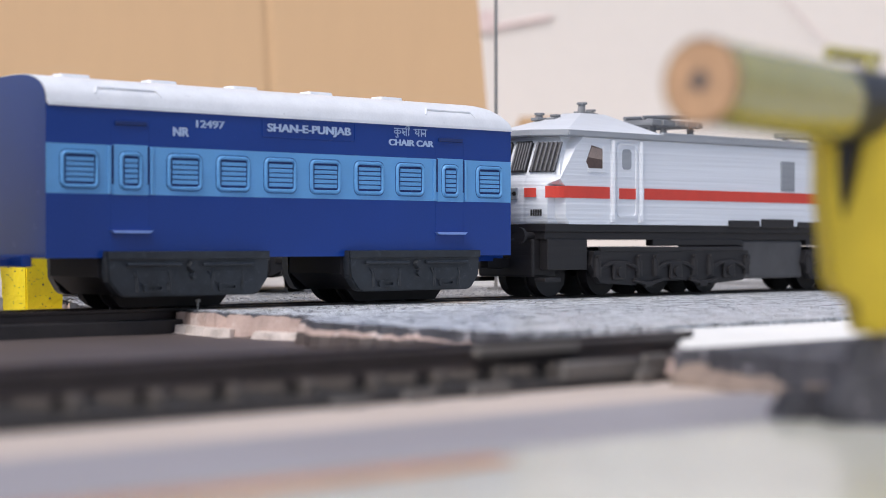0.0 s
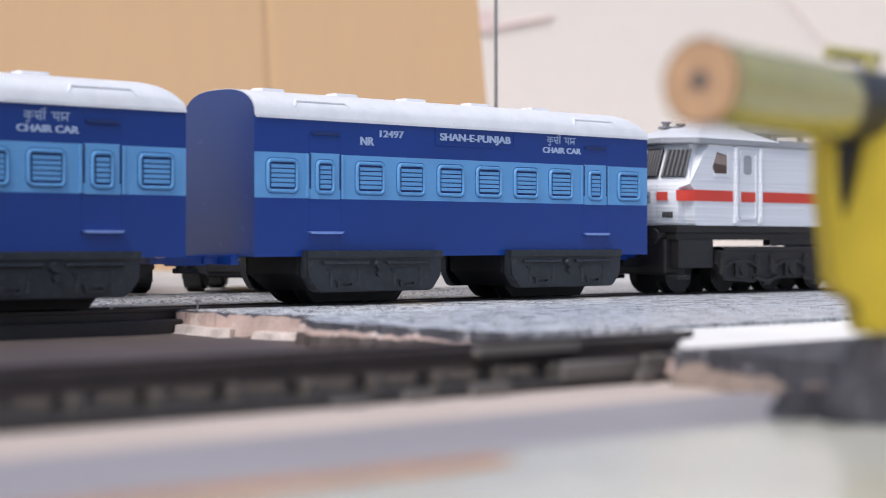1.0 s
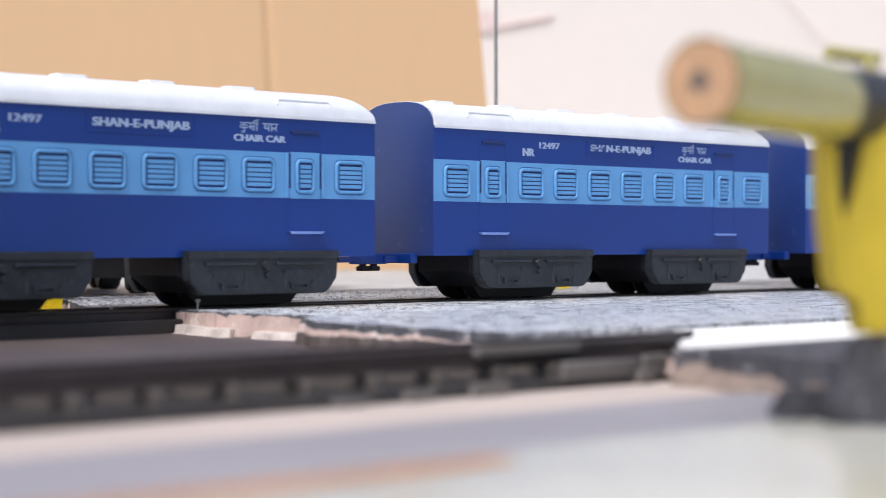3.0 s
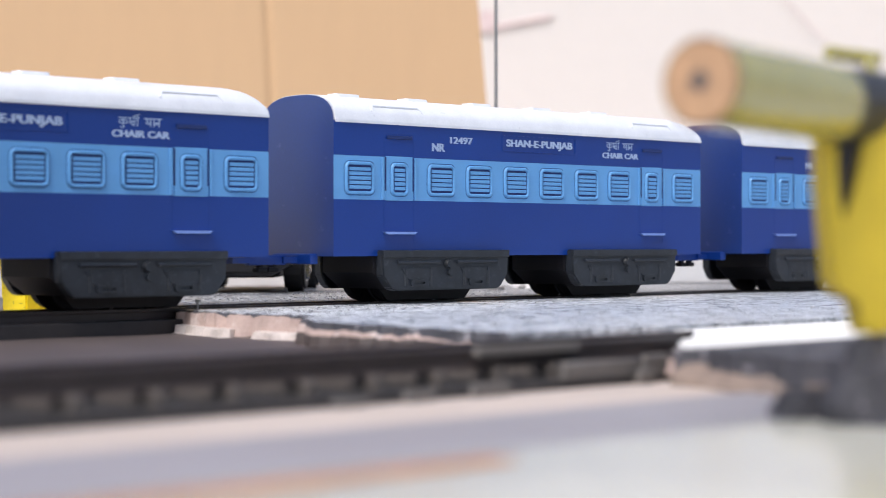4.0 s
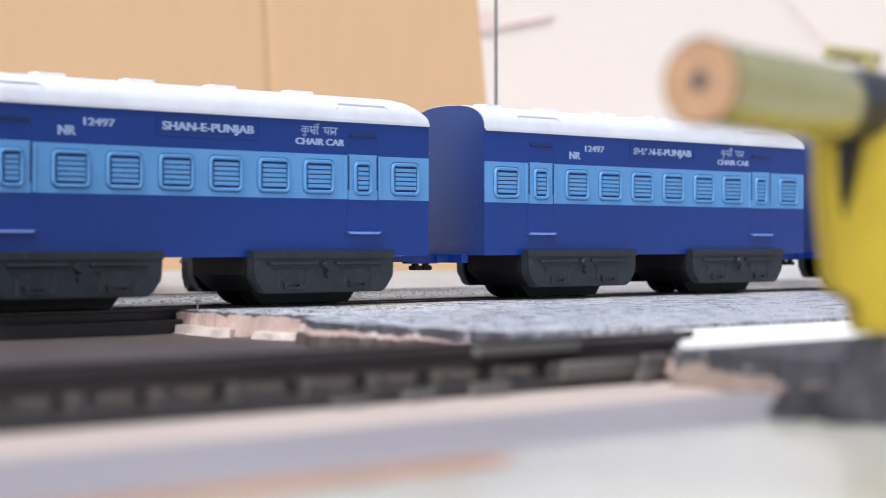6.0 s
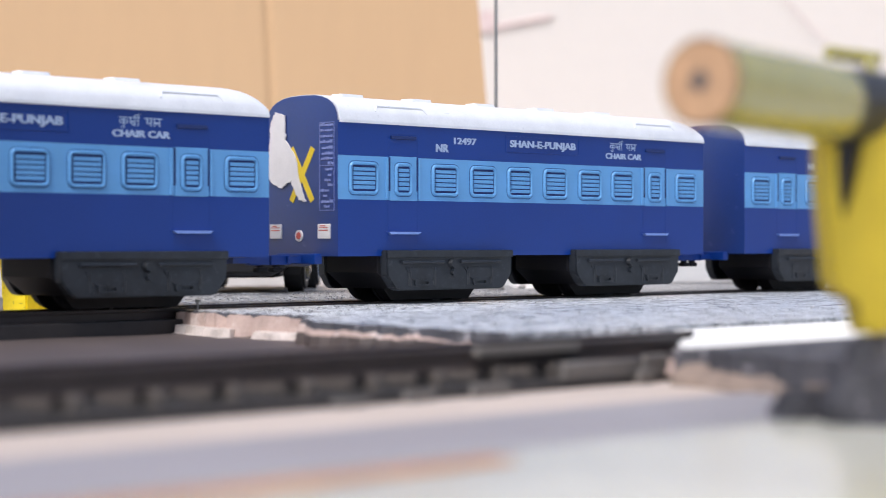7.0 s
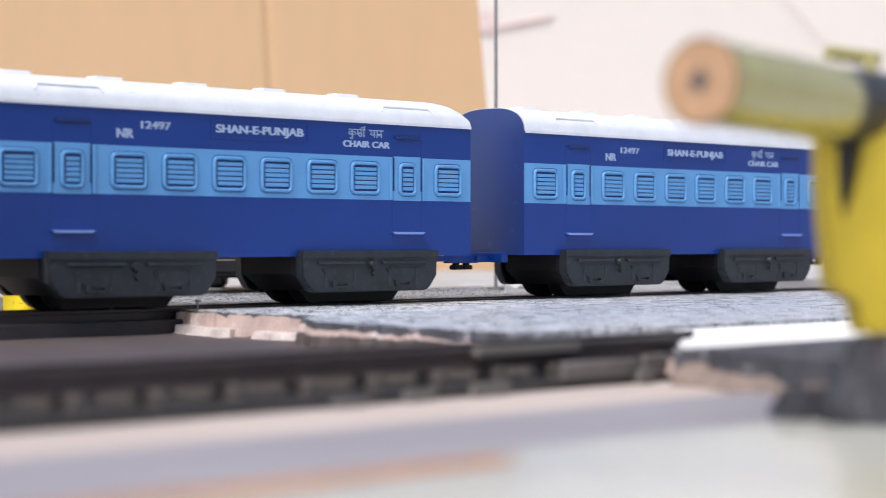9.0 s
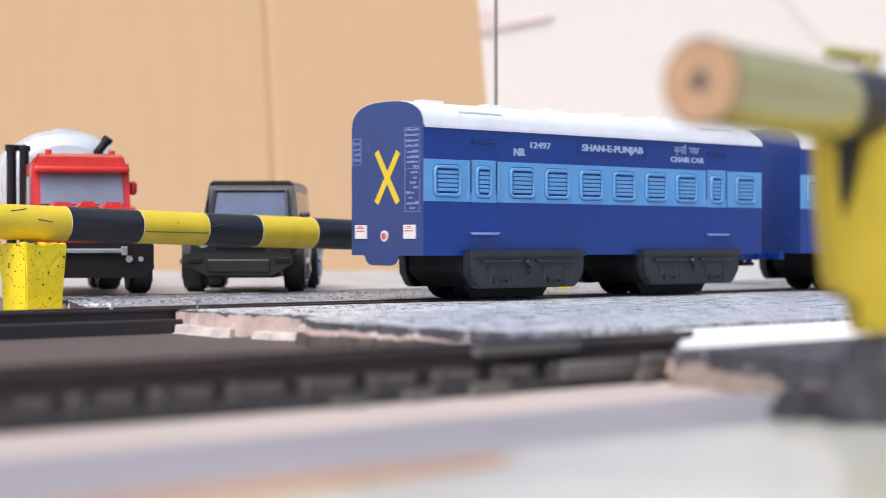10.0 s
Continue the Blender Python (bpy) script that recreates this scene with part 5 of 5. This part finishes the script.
def tanker(m):
    ob = thing("toy_tanker_truck", m, "red toy tanker truck with black bumper and pale tank", "toy truck")
    bm = bmesh.new()
    shell(bm, [(18.0, 12.6, 12.2, 14.0, 24.3), (10.0, 12.8, 12.6, 12.0, 25.2), (-2, 12.8, 12.6, 12.0, 25.2)])
    part("hood", softened(bm, 0.8), CABRED, ob, "red bonnet", smooth=True)
    bm = bmesh.new()
    for z, x0, x1 in ((24.4, -9.5, -3.6), (24.6, -2.6, 2.6), (24.4, 3.6, 9.5)):
        prism(bm, [(x0, z), (x1, z), (x1 - 1.3, z + 1.7), (x0 + 1.3, z + 1.7)], 4.0, 16.5)
    part("hood_ridge", softened(bm, 0.75), CABRED, ob)
    bm = bmesh.new()
    shell(bm, [(3.5, 13.2, 12.7, 22.8, 23.4), (0.0, 13.4, 12.8, 12.0, 37.6), (-16, 13.4, 12.8, 12.0, 37.6)])
    part("cab", softened(bm, 1.6), CABRED, ob, "red cab", smooth=True)
    bm = bmesh.new()
    shell(bm, [(2.0, 12.3, 11.0, 36.0, 39.4), (-1.5, 12.7, 10.7, 36.0, 40.4), (-15, 12.7, 10.7, 36.0, 40.4)])
    part("cab_roof", softened(bm, 1.5), CABRED, ob, "rounded red cab roof", smooth=True)
    bm = bmesh.new()
    box(bm, -12.5, 12.5, 1.2, 4.0, 35.4, 37.3, 0.8, seg=3)
    for v in bm.verts:
        v.co.z += 0.25 * noise.noise((v.co.x * 0.25, 0, 2)) - 0.0045 * v.co.x ** 2
    part("sun_visor", bm, CABRED, ob, smooth=True)
    bm = bmesh.new()
    vs = [bm.verts.new(p) for p in ((-10.8, 3.8, 25.8), (10.8, 3.8, 25.8), (10.6, 0.9, 35.4), (-10.6, 0.9, 35.4))]
    lo = [bm.verts.new(v.co - Vector((0, 1.2, 0.2))) for v in vs]
    bm.faces.new(vs)
    bm.faces.new(lo[::-1])
    for i in range(4):
        bm.faces.new((vs[i], lo[i], lo[(i + 1) % 4], vs[(i + 1) % 4]))
    part("windscreen", bm, SKYGLASS, ob, "windscreen with the sky's reflection in its blue-grey colour")
    for x, y in ((-9, -6), (8, -4)):
        part("roof_light", rods(((x, y, 40.4), (x, y, 41.6), 0.9)), CABRED, ob)
    for s in (-1, 1):
        part("side_window", boxes((min(s * 12.4, s * 13.3), max(s * 12.4, s * 13.3), -12, -2, 25, 34), bevel=0.3), SKYGLASS, ob)
        if s < 0:
            part("mirror", boxes((-15.2, -12.9, -3.0, -0.6, 28.6, 32.6), bevel=0.9), CABRED, ob, "red door mirror")
        bm = bmesh.new()
        if s > 0:
            rod(bm, (13.0, -18.5, 8), (13.0, -18.5, 43.2), 1.3, 16)
            rod(bm, (13.0, -18.5, 41.8), (13.0, -18.5, 43.6), 1.75, 16)
        else:
            rod(bm, (-7.0, -18.6, 8), (-7.0, -18.6, 42.6), 1.3, 16)
            rod(bm, (-7.0, -18.6, 42.0), (-9.4, -18.6, 45.4), 1.2, 14)
            rod(bm, (-9.0, -18.6, 44.8), (-9.9, -18.6, 46.1), 1.5, 14)
        part("exhaust_pipe", bm, BLACK, ob, "black exhaust stack")
        if s > 0:
            bm = bmesh.new()
            rod(bm, (16.4, -18.5, 8), (16.4, -18.5, 43.2), 1.3, 16)
            rod(bm, (16.4, -18.5, 41.8), (16.4, -18.5, 43.6), 1.75, 16)
            part("exhaust_pipe", bm, BLACK, ob, "black exhaust stack")
        toy_wheel(ob, s * 13.8, 12.5, 7.6, 5.6, CHROME)
        for y in (-34, -52):
            toy_wheel(ob, s * 12.0, y, 7.0, 6.0, CHROME)
        bm = bmesh.new()
        prism(bm, [(5.0, 12.0), (20.0, 12.0), (20.0, 15.5), (17, 16.6), (8, 16.6), (5.0, 15.0)], s * 13.6, s * 9.8, "x")
        part("mudguard", softened(bm, 0.5), CABRED, ob)
    bm = bmesh.new()
    prism(bm, [(-16.0, 17.6), (-15.2, 18.4), (15.2, 18.4), (16.0, 17.6), (16.0, 11.0), (13.6, 8.6), (-13.6, 8.6), (-16.0, 11.0)], 17.0, 22.0)
    bmpr = part("front_bumper", softened(bm, 0.5), BLACK, ob, "heavy black bumper")
    part("bumper_bar", boxes((-9.2, 9.2, 21.9, 23.0, 15.4, 16.8), bevel=0.4), CHROME, bmpr)
    for s in (-1, 1):
        part("bar_bracket", boxes((s * 8.4 - 0.9, s * 8.4 + 0.9, 21.8, 23.2, 14.8, 17.4), bevel=0.3), CHROME, bmpr)
        for x, r in ((9.6, 1.35), (12.6, 1.0)):
            bm = bmesh.new()
            rod(bm, (s * x, 21.6, 13.8), (s * x, 22.6, 13.8), r, 18, r * 0.7)
            part("headlight", bm, CHROME, bmpr, "bright round headlight")
    part("radiator", boxes((-8, 8, 17.2, 18.8, 18.2, 22.4), bevel=0.4), BLACK, ob)
    part("chassis", boxes((-7, 7, -62, 18, 6.5, 11.0), bevel=0.5), BLACK, ob)
    # tank
    bm = bmesh.new()
    rows = []
    for y, k in ((-21, 0.72), (-23, 0.93), (-26, 1.0), (-60, 1.0), (-63, 0.92), (-65, 0.7)):
        rows.append([bm.verts.new((1.0 + 14.4 * k * math.copysign(abs(math.cos(radians(a))) ** 0.9, math.cos(radians(a))), y, 27.5 + 12.6 * k * math.copysign(abs(math.sin(radians(a))) ** 0.75, math.sin(radians(a))))) for a in range(0, 360, 12)])
    for a, b in zip(rows, rows[1:]):
        for i in range(30):
            bm.faces.new((a[i], a[(i + 1) % 30], b[(i + 1) % 30], b[i]))
    bm.faces.new(rows[0])
    bm.faces.new(rows[-1][::-1])
    tank = part("tank", bm, TANK, ob, "glossy pale oval tank", smooth=True)
    for y in (-27, -42, -58):
        bm = bmesh.new()
        pts = [(1.0 + 14.5 * math.copysign(abs(math.cos(radians(a))) ** 0.9, math.cos(radians(a))), y, 27.5 + 12.7 * math.copysign(abs(math.sin(radians(a))) ** 0.75, math.sin(radians(a)))) for a in range(0, 361, 15)]
        tube(bm, pts, 0.45, 6)
        part("tank_band", bm, TANK, tank)
    for y in (-32, -50):
        part("hatch", rods(((0, y, 39.5), (0, y, 41.1), 3.2)), TANK, tank)
    part("tank_cradle", boxes((-8, 8, -62, -22, 10.8, 13.5), bevel=0.4), BLACK, ob)
    # the cab is smaller than the tank
    for c in ob.children:
        if not c.name.startswith("tank"):
            drop = Matrix.Translation((0, 0, -0.003 if c.name.startswith("front_bumper") else 0))
            for o in (c, *c.children):
                o.data.transform(drop @ Matrix.Diagonal((0.90, 0.88, 0.83, 1)))
            c.location = c.location * 0.87
    return ob


off_roader(at(-49.0, 481, 4.7, 180 - 1))
tanker(at(-86.6, 441, 4.7, 180 + 18))

# ---- loose bits ----
def crumbs():
    rnd = random.Random(21)
    bm = bmesh.new()
    for _ in range(45):
        a, v, r = rnd.gauss(191, 5.0), rnd.gauss(304, 5.0), rnd.uniform(0.2, 0.7)
        res = bmesh.ops.create_icosphere(bm, subdivisions=1, radius=r)
        for vert in res["verts"]:
            vert.co = Vector((vert.co.x * rnd.uniform(0.6, 1.3) + a, vert.co.y * rnd.uniform(0.6, 1.4) + v, vert.co.z * rnd.uniform(0.3, 0.7) + (4.6 if a > 188 + (v - 294) * 0.55 else 0.2) + r * 0.5))
    tagged(part("paper_crumbs", bm, WHITE, m=at(0, 0, 0, YAW)), "white torn paper crumbs at the road's edge", "crumbs", kind="stuff")


def road_grit():
    """Coarse grains standing out of the road's paper, on both sides of the train's track."""
    rnd = random.Random(55)
    verts, faces = [], []
    fields = (((192, 330, 295.5, 357), 4.66, 3600), ((199, 330, 180, 279), 4.5, 1500), ((199, 330, 285.6, 289.6), 4.46, 420))
    for (a0, a1, v0, v1), z, count in fields:
        for _ in range(count):
            v = rnd.uniform(v0, v1)
            a = a0 + (a1 - a0) * rnd.random() ** 1.5 + (max(0.0, (v - 300) * 0.5) if z > 4.6 else 0.0)
            if noise.noise((a * 0.08, v * 0.08, 2.0)) < -0.22:
                continue
            r, h, turn = rnd.uniform(0.15, 0.6), rnd.uniform(0.08, 0.30), rnd.uniform(0, 6.28)
            n0, sides = len(verts), 5
            for k in range(sides):
                w = r * rnd.uniform(0.7, 1.3)
                verts.append(((a + 1.5 * w * math.cos(turn + k * 6.283 / sides)) / 1000, (v + w * math.sin(turn + k * 6.283 / sides)) / 1000, z / 1000 - 0.0001))
            verts.append(((a + rnd.uniform(-0.1, 0.1)) / 1000, v / 1000, (z + h) / 1000))
            for k in range(sides):
                faces.append((n0 + k, n0 + (k + 1) % sides, n0 + sides))
    me = bpy.data.meshes.new("road_grit")
    me.from_pydata(verts, [], faces)
    me.materials.append(GRIT)
    ob = new("road_grit", me)
    ob.matrix_basis = at(0, 0, 0, YAW)
    tagged(ob, "coarse light and dark grains in the road's asphalt paper", "grit", kind="stuff")


road_grit()
# grey of the added strips that stand for light along the near rail
PATCHGREY = material("worn_grey_card", (0.135, 0.122, 0.112), 0.7, vary=0.15, scale=200, bump=0.3)


def light_strips():
    """Grey strips and bits added for lit and worn patches along the near rail, as along, across and height ranges."""
    for k, (a0, a1, v0, v1, z0, z1) in enumerate(((147, 164, 149.2, 150.5, 3.9, 4.95), (157, 170, 145.0, 146.2, 0.9, 2.9), (171.5, 175.8, 145.2, 146.4, 0.9, 3.3), (168, 171, 143.2, 144.3, 0.0, 1.7),
                                                  (140.6, 146.4, 143.4, 144.3, 0.0, 1.45), (130.6, 135, 143.4, 144.2, 0.0, 1.2), (121, 125.6, 143.4, 144.2, 0.0, 1.0))):
        bm = bmesh.new()
        box(bm, a0, a1, v0, v1, z0, z1, 0.25)
        for v in bm.verts:
            v.co += Vector((0.5, 0.15, 0.2 if v.co.z > z0 + 0.5 else 0)) * noise.noise(v.co * 0.5 + Vector((k, 0, 0)))
        tagged(part("card_scrap", bm, PATCHGREY, m=at(0, 0, 0, YAW)), "grey strip added for the lit, worn side of the near rail" if z1 > 3 else "small grey chip added for a light spot by the track bed", "card scrap", "card scraps by the near track")


light_strips()
crumbs()
sleepers(near_track, 155.5, -100, 192, 9.4, 6.0)

# ---- movement of the train ----
LINE = 380.0
PLACES = [(0.0, -93.6), (0.5, -77.7), (1.0, -48.8), (1.5, -14.0), (2.0, 31.9), (2.5, 74.4), (2.7, 94.6), (3.8, 210.3), (4.0, 229.2), (4.5, 265.9), (5.0, 310.7), (5.5, 353.4),
          (5.7, 371.6), (6.8, 473.2), (7.0, 489.3), (7.5, 536.2), (8.0, 591.2), (8.5, 627.2), (9.0, 672.1), (9.5, 720.7), (10.0, 772.2)]
GAPS = [0.0, 129.1, 258.6, 388.1, 517.6, 648.1, 777.7]


def motions():
    for ob, gap in zip(coaches, GAPS):
        walk(ob, [(t, on_track(q - gap + HALF, WIDE, RAIL, LINE)) for t, q in PLACES])
    for ob in coaches + [loco]:
        for c in [c for c in ob.children if c.name.startswith("wheelset")]:
            x, r = c.location.x * 1000, 5.0
            rows = []
            for k in range(0, 301):
                t = k / 30
                q = float(np.interp(t, [p[0] for p in PLACES], [p[1] for p in PLACES]))
                rows.append((t, at(x, 0, r, ry=math.degrees((q + 93.6) / r))))
            walk(c, rows)
    walk(loco, [(t, on_track(q + 122.6 + LH, WIDE, RAIL, LINE)) for t, q in PLACES])


motions()
